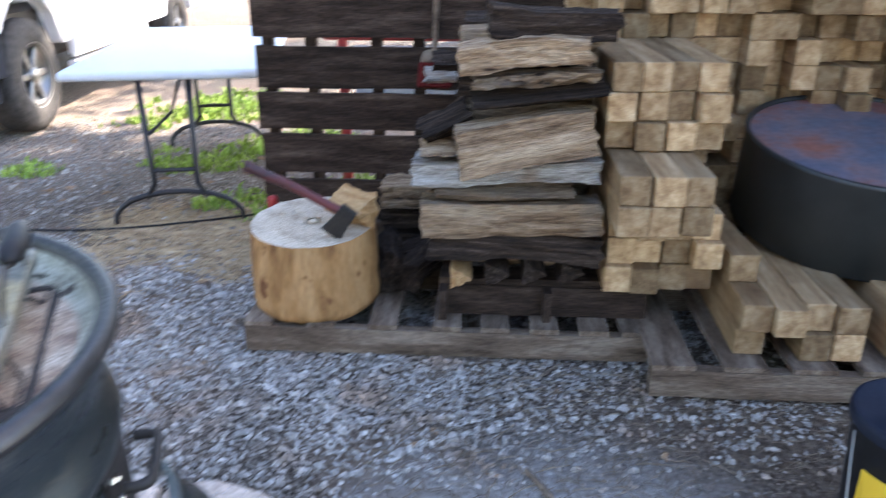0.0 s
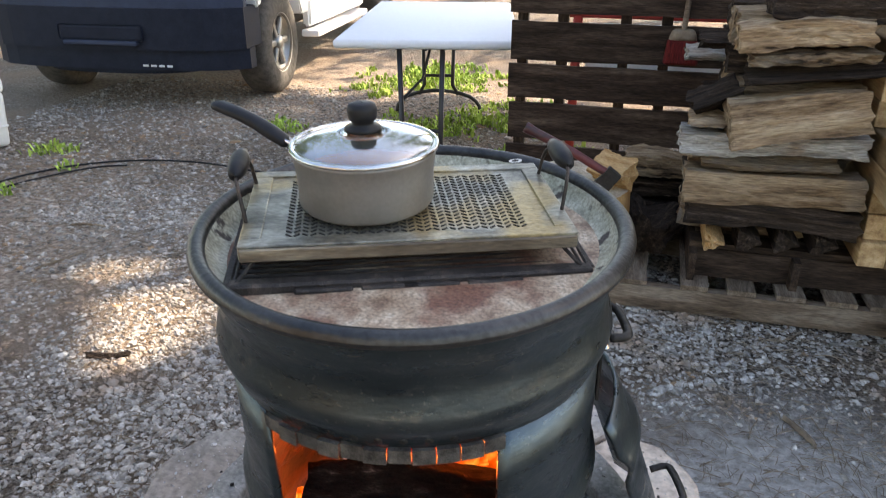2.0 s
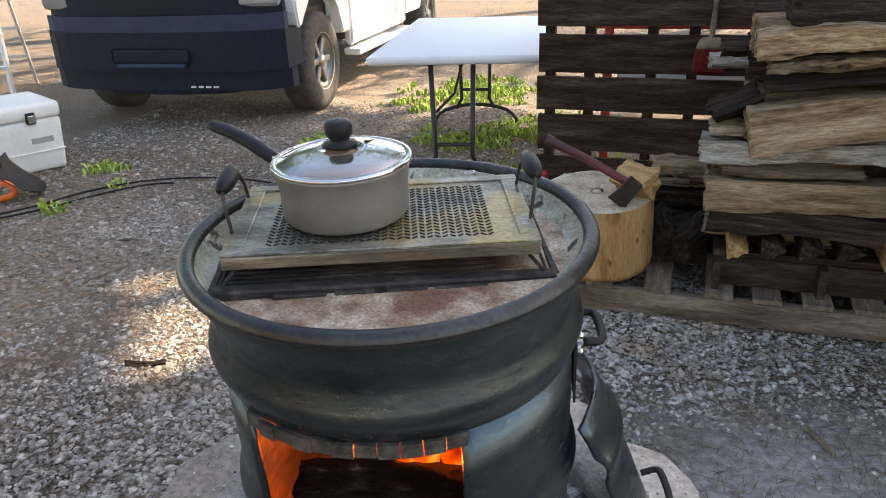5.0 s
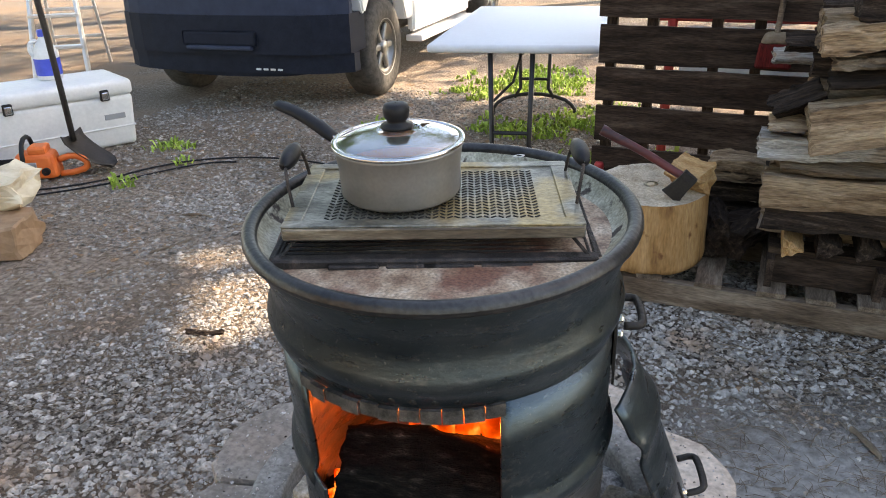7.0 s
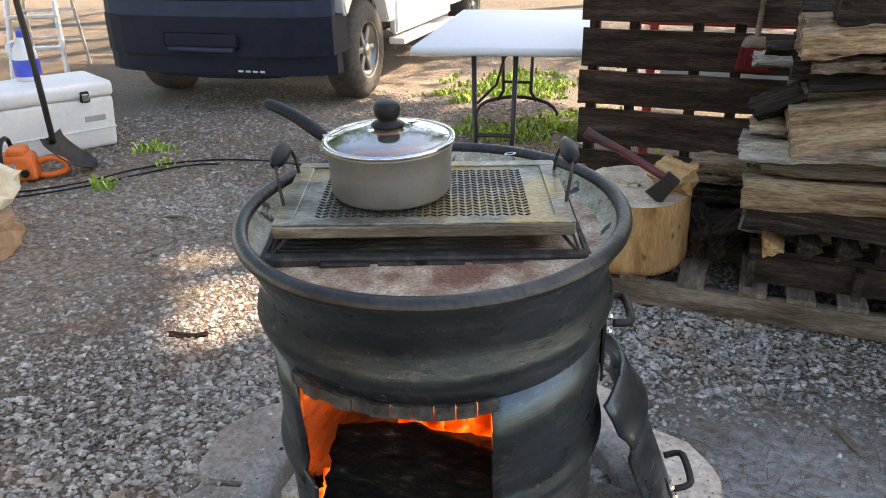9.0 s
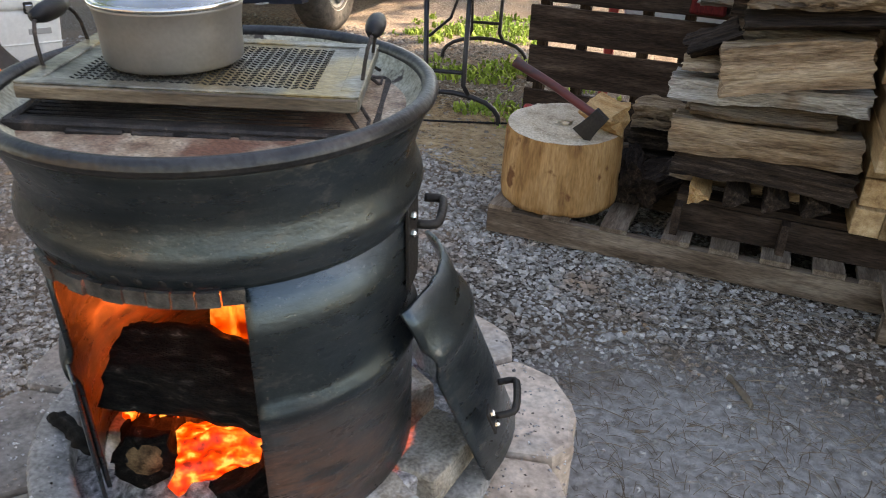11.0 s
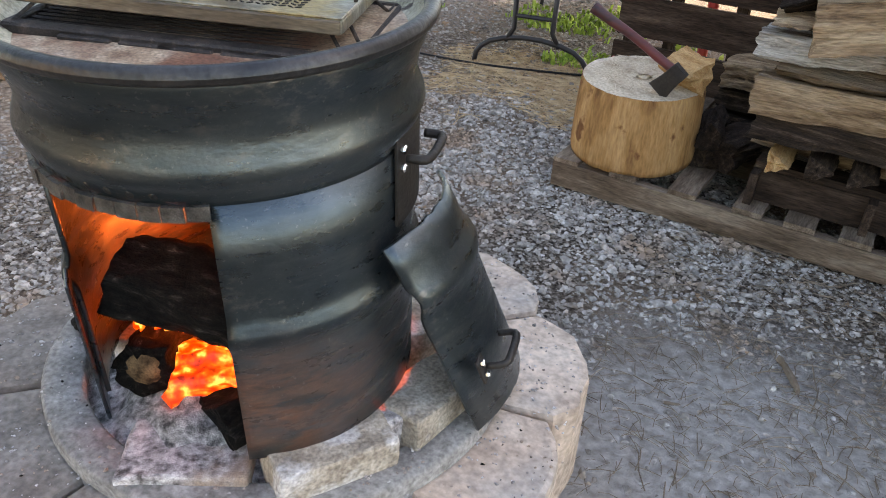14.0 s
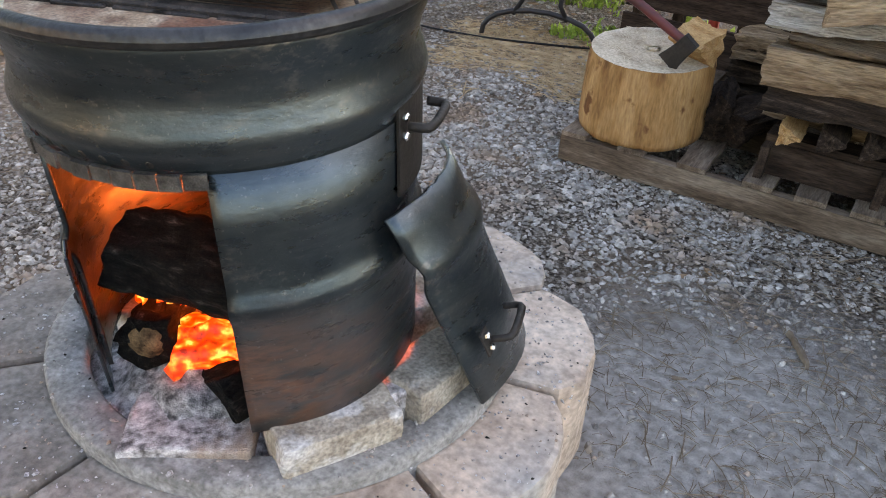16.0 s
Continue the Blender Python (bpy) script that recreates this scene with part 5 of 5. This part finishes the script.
timber_stack("front timber stack", 0.585, 0.245, 2.0, 4, 3, 0.088, 0.6, 1, 0.0, 0.03)
timber_stack("front timber stack", 0.575, 0.51, 1.80, 3, 2, 0.088, 0.6, 2, 0.0, 0.02)
timber_stack("front timber stack", 0.565, 0.69, 2.06, 4, 3, 0.088, 0.6, 3, 0.0, 0.03)
timber_stack("pallet timber stack", 0.97, 0.119, 1.84, 7, 2, 0.09, 0.6, 4, 0.12, 0.06)
timber_stack("pallet timber stack", 0.96, 0.30, 1.95, 1, 1, 0.09, 0.6, 5, 0.0, 0.03)
timber_stack("back timber stack", 0.50, 0.12, 2.72, 15, 14, 0.092, 0.25, 6, 0.0, 0.11)

# ---- black drum ----
drum = thing("steel_drum", pose(1.52, 2.42, 0.34, 9, 0, 0), "black steel drum with a blue and rust-red top on the timbers", "drum")
part("drum_body", revolve([(0.40, 0.0), (0.415, 0.01), (0.415, 0.31), (0.42, 0.32), (0.42, 0.333), (0.408, 0.335), (0.404, 0.325)], 72), M_DRUM, drum, "", True)
part("drum_top", revolve([(0.001, 0.328), (0.2, 0.327), (0.404, 0.322)], 72), M_DRUMTOP, drum, "blue and rust-red stained top", True)

bucket = thing("bucket", pose(1.14, 1.16, 0.0), "black plastic bucket with blue-grey lid and a yellow label", "bucket")
part("bucket_body", revolve([(0.001, 0.0), (0.118, 0.0), (0.122, 0.01), (0.14, 0.33), (0.146, 0.34), (0.146, 0.36)], 48), M_BLACKPL, bucket, "", True)
part("lid", revolve([(0.149, 0.342), (0.151, 0.36), (0.148, 0.372), (0.140, 0.374), (0.134, 0.366), (0.001, 0.367)], 48), M_BUMPER, bucket, "blue-grey snap lid", True)
part("spout", moved(revolve([(0.028, 0.367), (0.028, 0.385), (0.02, 0.395), (0.001, 0.396)], 24), pose(-0.055, -0.03, 0)), M_WHITEP, bucket, "white pour spout", True)
part("label", arc_piece(0.136, 195, 265, 0.10, 0.26, 0.003, 10), M_YELLOW, bucket, "yellow and black printed label")
part("bail", tube([(-0.148, 0, 0.33), (-0.155, -0.03, 0.25), (-0.16, -0.06, 0.16)], 0.002, 6), M_GREYTAG, bucket)

# ---- pickup truck ----
TRK = pose(-3.83, 4.0, 0, 0, 0, 6)
truck = thing("pickup_truck", TRK, "white pickup truck with dark bumper parked facing the yard", "truck")


def prism(pts, x0, x1, bevel=0.015, seg=2):
    """A side outline [(y, z), ...] drawn out from x0 to x1."""
    bm = bmesh.new()
    a = [bm.verts.new((x0, y, z)) for y, z in pts]
    b = [bm.verts.new((x1, y, z)) for y, z in pts]
    n = len(pts)
    for k in range(n):
        bm.faces.new((a[k], a[(k + 1) % n], b[(k + 1) % n], b[k]))
    bm.faces.new(a[::-1])
    bm.faces.new(b)
    bmesh.ops.bevel(bm, geom=bm.edges[:], offset=bevel, segments=seg, affect="EDGES")
    return bm


def front_strip(z0, z1, y0, bow, half, depth, n=16, ends=0.10):
    """A strip across the front of the truck that bows forward in the middle and wraps at its ends."""
    V, F = [], []
    for i in range(n + 1):
        t = 2 * i / n - 1
        x = half * t
        y = y0 + bow * t * t + ends * abs(t) ** 9
        V += [(x, y, z0), (x, y, z1), (x, y + depth, z1), (x, y + depth, z0)]
    for i in range(n):
        for k in range(4):
            p, q = 4 * i + k, 4 * i + (k + 1) % 4
            F.append((p, q, q + 4, p + 4))
    F += [(0, 1, 2, 3), (4 * n + 3, 4 * n + 2, 4 * n + 1, 4 * n)]
    return V, F


part("bumper", front_strip(0.44, 0.72, 0.0, 0.10, 0.97, 0.28), M_BUMPER, truck, "dark textured bumper")
part("upper_fascia", front_strip(0.832, 0.99, 0.045, 0.10, 0.95, 0.05), M_BUMPER, truck, "dark panel above the bumper")
part("bumper_cap", front_strip(0.72, 0.83, 0.015, 0.10, 0.97, 0.05), M_BUMPTOP, truck, "blue-grey bumper cap")
part("valance", front_strip(0.30, 0.44, 0.03, 0.10, 0.98, 0.10), M_BUMPER, truck, "lower plastic valance")
part("air_dam", front_strip(0.27, 0.31, 0.05, 0.10, 0.60, 0.06), M_BUMPER, truck)
part("plate_recess", box(0.62, 0.02, 0.11, pose(0.0, -0.004, 0.50), 0.02, 2), M_BUMPER, truck, "recess in the bumper")
part("plate_ledge", box(0.55, 0.05, 0.03, pose(0.0, -0.012, 0.475), 0.01, 2), M_BUMPTOP, truck)
for k in range(4):
    part("lower_mark", box(0.04, 0.006, 0.014, pose(0.28 + 0.06 * k, 0.038, 0.325), 0.001), M_WHITEP, truck)
part("grille_frame", front_strip(0.84, 1.10, 0.035, 0.09, 0.62, 0.10), M_BUMPER, truck, "dark grille surround")


def mesh_grille():
    out = []
    for r in range(5):
        for c in range(26):
            x = -0.55 + 0.044 * c + (0.022 if r % 2 else 0)
            ring = [(0.021 * math.cos(radians(60 * k + 30)), 0.021 * math.sin(radians(60 * k + 30))) for k in range(6)]
            pts = [(x + p, 0.028 + 0.09 * (x / 0.62) ** 2, 0.872 + 0.038 * r + q) for p, q in ring]
            V = pts + [(x + (p - x) * 0.72, y, 0.872 + 0.038 * r + (z - 0.872 - 0.038 * r) * 0.72) for p, y, z in pts]
            out.append((V, [(k, (k + 1) % 6, 6 + (k + 1) % 6, 6 + k) for k in range(6)]))
    return join(*out)


tagged(part("grille_mesh", mesh_grille(), M_BLACKPL, truck, "black honeycomb grille"), kind="stuff")
for s in (-1, 1):
    part("headlight", box(0.30, 0.14, 0.20, pose(s * 0.80, 0.20, 0.87, 0, 0, s * 14), 0.03, 2), M_HEADLAMP, truck, "clear headlight")
    part("fender", prism([(0.36, 0.83), (0.36, 1.08), (0.5, 1.16), (1.5, 1.18), (1.5, 0.55), (1.32, 0.55), (1.25, 0.78), (1.08, 0.92), (0.86, 0.95), (0.62, 0.90), (0.48, 0.78), (0.45, 0.70), (0.40, 0.70)], s * 0.90, s * 1.0), M_TRUCK, truck, "white front fender with wheel arch")
    part("door", prism([(1.52, 0.42), (1.52, 1.18), (3.3, 1.2), (3.3, 0.42)], s * 0.93, s * 1.0, 0.02), M_TRUCK, truck, "white cab doors")
    part("running_board", box(0.16, 1.7, 0.06, pose(s * 0.98, 2.4, 0.33), 0.015, 2), M_TRUCK, truck)
    part("bed_side", prism([(3.35, 0.5), (3.35, 1.25), (5.5, 1.25), (5.5, 0.5), (4.95, 0.5), (4.85, 0.78), (4.6, 0.9), (4.3, 0.9), (4.05, 0.78), (3.95, 0.5)], s * 0.92, s * 1.0), M_TRUCK, truck, "white bed side")
part("hood", prism([(0.14, 1.06), (0.2, 1.14), (0.8, 1.22), (1.55, 1.27), (1.55, 1.0), (0.2, 0.98)], -0.9, 0.9, 0.03), M_TRUCK, truck, "white hood")
part("cab", prism([(1.5, 1.18), (2.1, 1.85), (3.2, 1.88), (3.35, 1.2)], -0.86, 0.86, 0.06), M_TRUCK, truck, "white cab roof")
part("windscreen", box(1.5, 0.02, 0.75, pose(0, 1.74, 1.24, -42, 0, 0), 0.01), M_GLASSDARK, truck)
part("underbody", box(1.5, 5.0, 0.25, pose(0, 2.9, 0.40), 0.03), M_RUSTBLACK, truck)
part("frame_cross", box(1.76, 0.9, 0.35, pose(0, 0.85, 0.50), 0.05), M_RUSTBLACK, truck)


def wheel(x, y, s):
    w = part("wheel", moved(revolve([(0.20, 0.11), (0.235, 0.128), (0.30, 0.132), (0.355, 0.118), (0.382, 0.09), (0.388, 0.05), (0.388, -0.05), (0.382, -0.09), (0.355, -0.118), (0.30, -0.132), (0.2, -0.11)], 64), pose(0, 0, 0, 0, 90, 0)), M_TYRE, truck, "worn black tyre", True)
    w.matrix_basis = pose(x, y, 0.388)
    part("rim", moved(revolve([(0.232, 0.118), (0.222, 0.124), (0.212, 0.11), (0.200, 0.07), (0.17, 0.055), (0.001, 0.05)], 48), pose(0, 0, 0, 0, s * 90, 0)), M_ALLOY, w, "silver alloy wheel", True)
    for k in range(6):
        a = 60 * k
        part("spoke", box(0.045, 0.155, 0.035, pose(s * 0.06, 0, 0, 0, 0, 0) @ pose(0, 0, 0, a, 0, 0) @ pose(0, 0.125, 0, 0, s * 90, 0) @ pose(0, 0, 0), 0.008), M_ALLOY, w)
    part("hub_cap", moved(revolve([(0.055, 0.06), (0.052, 0.105), (0.04, 0.115), (0.001, 0.117)], 32), pose(0, 0, 0, 0, s * 90, 0)), M_ALLOY, w, "", True)
    for k in range(6):
        a = radians(30 + 60 * k)
        part("lug_nut", moved(revolve([(0.011, 0.05), (0.011, 0.085), (0.001, 0.088)], 6), pose(0, 0, 0, 0, s * 90, 0) @ pose(0.085 * math.cos(a), 0.085 * math.sin(a), 0)), M_RUSTBLACK, w)
        # black disc on the uncut rim, coloured as the shade in an opening
        part("rim_opening_shade", moved(revolve([(0.034, 0.058), (0.030, 0.061), (0.001, 0.061)], 16), pose(0, 0, 0, 0, s * 90, 0) @ pose(0.15 * math.cos(a), 0.15 * math.sin(a), 0.008)), M_RUSTBLACK, w)


for s in (-1, 1):
    wheel(s * 0.86, 0.87, s)
    wheel(s * 0.86, 4.45, s)

# ---- cooler with jug, shovel, chainsaw ----
CM = pose(-3.845, 3.06, 0, 0, 0, 243.5)
cooler = thing("cooler", CM, "large white plastic cooler with dark latches on the ground", "cooler")
# local x runs along the front from the near corner, y goes back
part("body", box(1.02, 0.48, 0.33, pose(0.51, -0.24, 0.01), 0.03, 3, 1.04), M_WHITEP, cooler, "", True)
part("lid", box(1.07, 0.52, 0.10, pose(0.51, -0.24, 0.335), 0.03, 3), M_WHITEP, cooler, "thick white lid", True)
part("rib", box(1.03, 0.02, 0.012, pose(0.51, 0.0, 0.13), 0.004), M_WHITEP, cooler)
part("side_rib", box(0.02, 0.48, 0.012, pose(0.0, -0.24, 0.13), 0.004), M_WHITEP, cooler)
for x in (0.16, 0.72):
    lt = part("latch", box(0.055, 0.03, 0.07, pose(x, 0.015, 0.315), 0.006), M_BLACKPL, cooler, "dark latch")
    part("latch_plate", box(0.04, 0.012, 0.045, pose(x, 0.032, 0.325), 0.004), M_CHROME, lt)
part("name_plate", box(0.13, 0.006, 0.035, pose(0.115, 0.006, 0.19), 0.002), M_GREYTAG, cooler, "grey maker's plate")

jug = thing("bleach_jug", CM @ pose(0.36, -0.36, 0.435), "white plastic jug with a blue label on the cooler", "jug")
part("jug_body", revolve([(0.001, 0.0), (0.07, 0.0), (0.076, 0.01), (0.076, 0.15), (0.07, 0.18), (0.04, 0.24), (0.022, 0.26), (0.02, 0.275)], 32), M_WHITEP, jug, "", True)
part("label", arc_piece(0.077, 0, 360, 0.03, 0.135, 0.001, 32), M_BLUE, jug, "blue printed label")
part("cap", revolve([(0.024, 0.268), (0.025, 0.275), (0.025, 0.305), (0.02, 0.31), (0.001, 0.311)], 24), M_BLUE, jug, "blue cap", True)
part("grip", tube([(0.035, 0.0, 0.245), (0.085, 0.0, 0.235), (0.09, 0.0, 0.18), (0.07, 0.0, 0.15)], 0.012, 8, 1), M_WHITEP, jug, "", True)

shovel = thing("shovel", pose(0, 0, 0), "rusty black shovel leaning on the cooler, blade on the ground", "shovel")
part("shaft", tube([(-3.72, 2.46, 0.19), (-3.70, 2.44, 0.28), (-3.67, 2.41, 0.45), (-3.68, 2.40, 0.9), (-3.71, 2.38, 1.45)], 0.017, 10, 1), M_RUSTBLACK, shovel, "black shaft", True)


def shovel_blade():
    V, F = [], []
    n, m = 8, 8
    for i in range(n + 1):
        t = i / n
        w = 0.115 * (1 - 0.12 * t) * (1 if t < 0.7 else math.sqrt(max(0.02, 1 - ((t - 0.7) / 0.32) ** 2)))
        for j in range(m + 1):
            u = 2 * j / m - 1
            V.append((t * 0.30, u * w, 0.03 * u * u - 0.02 * math.sin(t * math.pi) + 0.02 * (t < 0.05)))
    for i in range(n):
        for j in range(m):
            p = i * (m + 1) + j
            F.append((p, p + 1, p + m + 2, p + m + 1))
    return V, F


sb = part("blade", shovel_blade(), M_RUSTBLACK, shovel, "rusty dark blade", True)
sb.matrix_basis = pose(-3.75, 2.44, 0.205, 0, 36, 20)
_s = sb.modifiers.new("thickness", "SOLIDIFY")
_s.thickness = 0.004

saw = thing("chainsaw", pose(-3.80, 2.28, 0.0, 0, 0, 35), "orange chainsaw with black handles on the ground", "chainsaw")
part("housing", box(0.24, 0.16, 0.15, pose(-0.02, 0, 0.02), 0.03, 3, 0.85), M_ORANGE, saw, "orange engine housing")
part("rear_handle", tube([(0.09, 0, 0.11), (0.17, 0, 0.135), (0.24, 0, 0.10), (0.24, 0, 0.05), (0.16, 0, 0.03), (0.09, 0, 0.03)], 0.018, 10, 1), M_ORANGE, saw, "orange rear handle loop", True)
part("front_handle", tube([(-0.06, -0.10, 0.06), (-0.06, -0.12, 0.17), (-0.06, -0.06, 0.25), (-0.06, 0.06, 0.25), (-0.06, 0.11, 0.17), (-0.06, 0.10, 0.07)], 0.013, 10, 1), M_BLACKPL, saw, "black front handle", True)
part("cover", box(0.10, 0.12, 0.05, pose(0.0, 0, 0.155), 0.015, 2), M_ORANGE, saw)
part("filler_cap", moved(revolve([(0.022, 0), (0.022, 0.018), (0.001, 0.02)], 16), pose(0.04, -0.082, 0.07, 90, 0, 0)), M_BLACKPL, saw)
part("starter_grille", box(0.09, 0.012, 0.07, pose(-0.05, -0.083, 0.055), 0.004), M_GREYTAG, saw)
part("guide_bar", box(0.36, 0.012, 0.07, pose(-0.32, 0.05, 0.05), 0.004), M_BLACKPL, saw)


def crumple(sx, sy, sz, seed, amp):
    bm = box(sx, sy, sz, None, 0.01, 1)
    bmesh.ops.subdivide_edges(bm, edges=bm.edges[:], cuts=3, use_grid_fill=True)
    for v in bm.verts:
        v.co += Vector([noise.noise(v.co * 12 + Vector((seed + 7 * k, 0, k))) * amp for k in range(3)])
    return bm


card = part("cardboard_box", crumple(0.36, 0.30, 0.16, 3, 0.03), M_CARD)
card.matrix_basis = pose(-3.13, 1.42, 0.0, 0, 0, 30)
tagged(card, "torn brown cardboard box on the ground", "box")
bag = part("paper_sack", crumple(0.30, 0.26, 0.13, 9, 0.06), M_PAPER)
bag.matrix_basis = pose(-3.22, 1.60, 0.150, 12, -14, 20)
tagged(bag, "crumpled cream paper sack on the cardboard box", "sack")

ladder = thing("step_ladder", pose(-6.25, 4.6, 0, 0, 0, 215), "leaning aluminium step ladder", "ladder")
for sx in (-1, 1):
    part("rail", box(0.03, 0.09, 2.1, pose(sx * 0.24, 0, 0, 16, sx * -3, 0), 0.004), M_ALU, ladder)
    part("back_rail", box(0.025, 0.04, 2.0, pose(sx * 0.26, -0.95, 0, -12, sx * -3, 0), 0.004), M_ALU, ladder)
for k in range(6):
    part("step", box(0.46, 0.09, 0.03, pose(0, -0.08 * k - 0.08, 0.28 * (k + 1)), 0.004), M_ALU, ladder)
    part("back_brace", box(0.5, 0.02, 0.03, pose(0, -0.93 + 0.06 * (k + 1), 0.28 * (k + 1)), 0.003), M_ALU, ladder)

hose = part("black_cable", tube([(-3.85, 1.95, 0.012), (-3.45, 2.25, 0.012), (-3.32, 2.72, 0.014), (-3.0, 3.0, 0.012), (-2.55, 3.08, 0.014), (-2.1, 2.98, 0.012), (-1.6, 2.98, 0.012), (-1.0, 3.22, 0.012), (-0.5, 3.5, 0.012)], 0.0055, 8, 3), M_BLACKPL, None, "", True)
tagged(hose, "thin black cable snaking over the gravel", "cable")
hose2 = part("black_cable", tube([(-3.7, 1.9, 0.012), (-3.36, 2.28, 0.012), (-3.2, 2.66, 0.014), (-3.05, 2.86, 0.012), (-2.92, 2.9, 0.014)], 0.0055, 8, 3), M_BLACKPL, None, "", True)
tagged(hose2, "thin black cable end beside the other cable", "cable")
for k, (x, y, a, l, r) in enumerate(((-1.735, 1.165, 20, 0.13, 0.012), (0.36, 1.32, -60, 0.12, 0.008), (-2.4, 1.75, 70, 0.2, 0.007), (-2.55, 2.1, 10, 0.16, 0.006), (0.2, 1.1, 35, 0.16, 0.004))):
    tw = part("stick", split_log(l, r * 2, r * 2, 150 + k, 5, 0.003), M_BARK if k == 0 else M_TWIG)
    tw.matrix_basis = pose(x, y, ground_height(x, y) + 0.001, 0, 0, a)
    tagged(tw, "small dark stick lying on the gravel", "stick")
stub = part("burnt_stick", split_log(0.15, 0.022, 0.028, 160, 5, 0.005), M_CHAR)
stub.matrix_basis = pose(-0.735, 0.245, 0.284, 0, -4, -20)
tagged(stub, "burnt stick end poking out over the pit ring", "stick")

# red machine frame behind the pallet wall
rm = thing("red_equipment", pose(-0.1, 3.75, 0), "red painted steel equipment frame behind the pallet wall", "equipment")
part("rail", box(1.0, 0.08, 0.10, pose(0, 0, 0.16), 0.01), M_RED, rm)
part("rail", box(1.1, 0.05, 0.05, pose(0, 0, 0.80), 0.01), M_RED, rm)
part("post", box(0.05, 0.05, 0.85, pose(-0.45, 0, 0), 0.01), M_RED, rm)
part("post", box(0.05, 0.05, 0.85, pose(0.45, 0, 0), 0.01), M_RED, rm)
part("panel", box(0.8, 0.02, 0.35, pose(0, 0.03, 0.42), 0.01), M_WHITEP, rm, "pale panel")


# ---- trees round the yard ----
def tree(x, y, h, seed, spread):
    rng = random.Random(seed)
    t = thing("tree", pose(x, y, 0), "leafy green tree at the edge of the yard", "tree", "trees round the yard")
    limbs = [tube([(0, 0, -0.05), (0.05, 0.02, h * 0.3), (-0.05, 0.08, h * 0.6), (0.03, 0, h * 0.9)], [0.2, 0.17, 0.12, 0.05], 10, 1)]
    tips = []
    for k in range(9):
        a, z = rng.uniform(0, 6.28), h * rng.uniform(0.35, 0.8)
        e = (math.cos(a) * spread * rng.uniform(0.5, 1), math.sin(a) * spread * rng.uniform(0.5, 1), z + h * rng.uniform(0.05, 0.25))
        limbs.append(tube([(0, 0, z), (e[0] * 0.5, e[1] * 0.5, z + (e[2] - z) * 0.7), e], [0.07, 0.05, 0.02], 6, 1))
        tips += [e, (e[0] * 0.6, e[1] * 0.6, z + (e[2] - z) * 0.8)]
    part("trunk", join(*limbs), M_BARK, t, "", True)
    V, F = [], []
    for k in range(4500):
        c = rng.choice(tips)
        p = [c[i] + rng.gauss(0, spread * 0.23) for i in range(3)]
        s = rng.uniform(0.07, 0.16)
        u = Vector((rng.gauss(0, 1), rng.gauss(0, 1), rng.gauss(0, 0.6))).normalized()
        v = u.orthogonal().normalized()
        o = len(V)
        P = Vector(p)
        V += [P - u * s, P + v * s * 0.5, P + u * s, P - v * s * 0.5]
        F.append((o, o + 1, o + 2, o + 3))
    part("crown", (V, F), M_LEAF, t, "loose crown of small green leaves")


for k, (x, y, h) in enumerate(((-8.5, 9.5, 7), (-5.5, 12.5, 12), (-2.0, 13.5, 12), (1.5, 12.0, 7), (-9.5, 5.5, 7), (-10.5, 1.0, 8), (-9, -4, 7), (-4, -9, 8), (1, -10, 7))):
    tree(x, y, h, 200 + k, h * 0.33)


def sun_block_tree():
    """An unseen tall broad tree added to block the sun; one crown gap lets a patch through."""
    rng = random.Random(91)
    t = thing("sun_block_tree", pose(6.6, 10.0, 0), "unseen tall broad leafy tree added to block the sun from the yard", "tree")
    limbs = [tube([(0, 0, -0.05), (0.1, 0.0, 3.0), (-0.1, 0.1, 6.5), (0.0, 0.0, 9.5)], [0.32, 0.28, 0.2, 0.08], 12, 1)]
    for k in range(11):
        a = 2 * math.pi * k / 11 + rng.uniform(-0.2, 0.2)
        z = rng.uniform(5.0, 7.5)
        r = rng.uniform(2.6, 4.2)
        limbs.append(tube([(0, 0, z), (math.cos(a) * r * 0.5, math.sin(a) * r * 0.5, z + 1.4), (math.cos(a) * r, math.sin(a) * r, 9.0)], [0.12, 0.08, 0.03], 7, 1))
    part("trunk", join(*limbs), M_BARK, t, "", True)
    a, b = Vector((-2.0, 1.62)), Vector((-1.55, 1.27))
    V, F = [], []
    for _ in range(6800):
        p = Vector((rng.uniform(-4.4, 4.0), rng.uniform(-4.0, 2.7), 9.0 + rng.uniform(-0.9, 0.9)))
        w = Vector((p.x + 6.6, p.y + 10.0, p.z))
        g = w - SUN_DIR * (w.z / SUN_DIR.z)
        q = Vector((g.x, g.y))
        u = max(0.0, min(1.0, (q - a).dot(b - a) / (b - a).length_squared))
        d = (q - a.lerp(b, u)).length
        if d < 0.31 + 0.10 * noise.noise(Vector((q.x * 5, q.y * 5, 1))) and rng.random() > 0.015:
            continue
        r = rng.uniform(0.18, 0.34)
        e = Vector((rng.gauss(0, 1), rng.gauss(0, 1), rng.gauss(0, 0.5))).normalized()
        f = e.cross(Vector((rng.gauss(0, 0.4), rng.gauss(0, 0.4), 1))).normalized()
        o = len(V)
        V += [p - e * r, p + f * r * 0.55, p + e * r, p - f * r * 0.55]
        F.append((o, o + 1, o + 2, o + 3))
    part("crown", (V, F), M_LEAF, t, "dense crown of green leaves")


sun_block_tree()
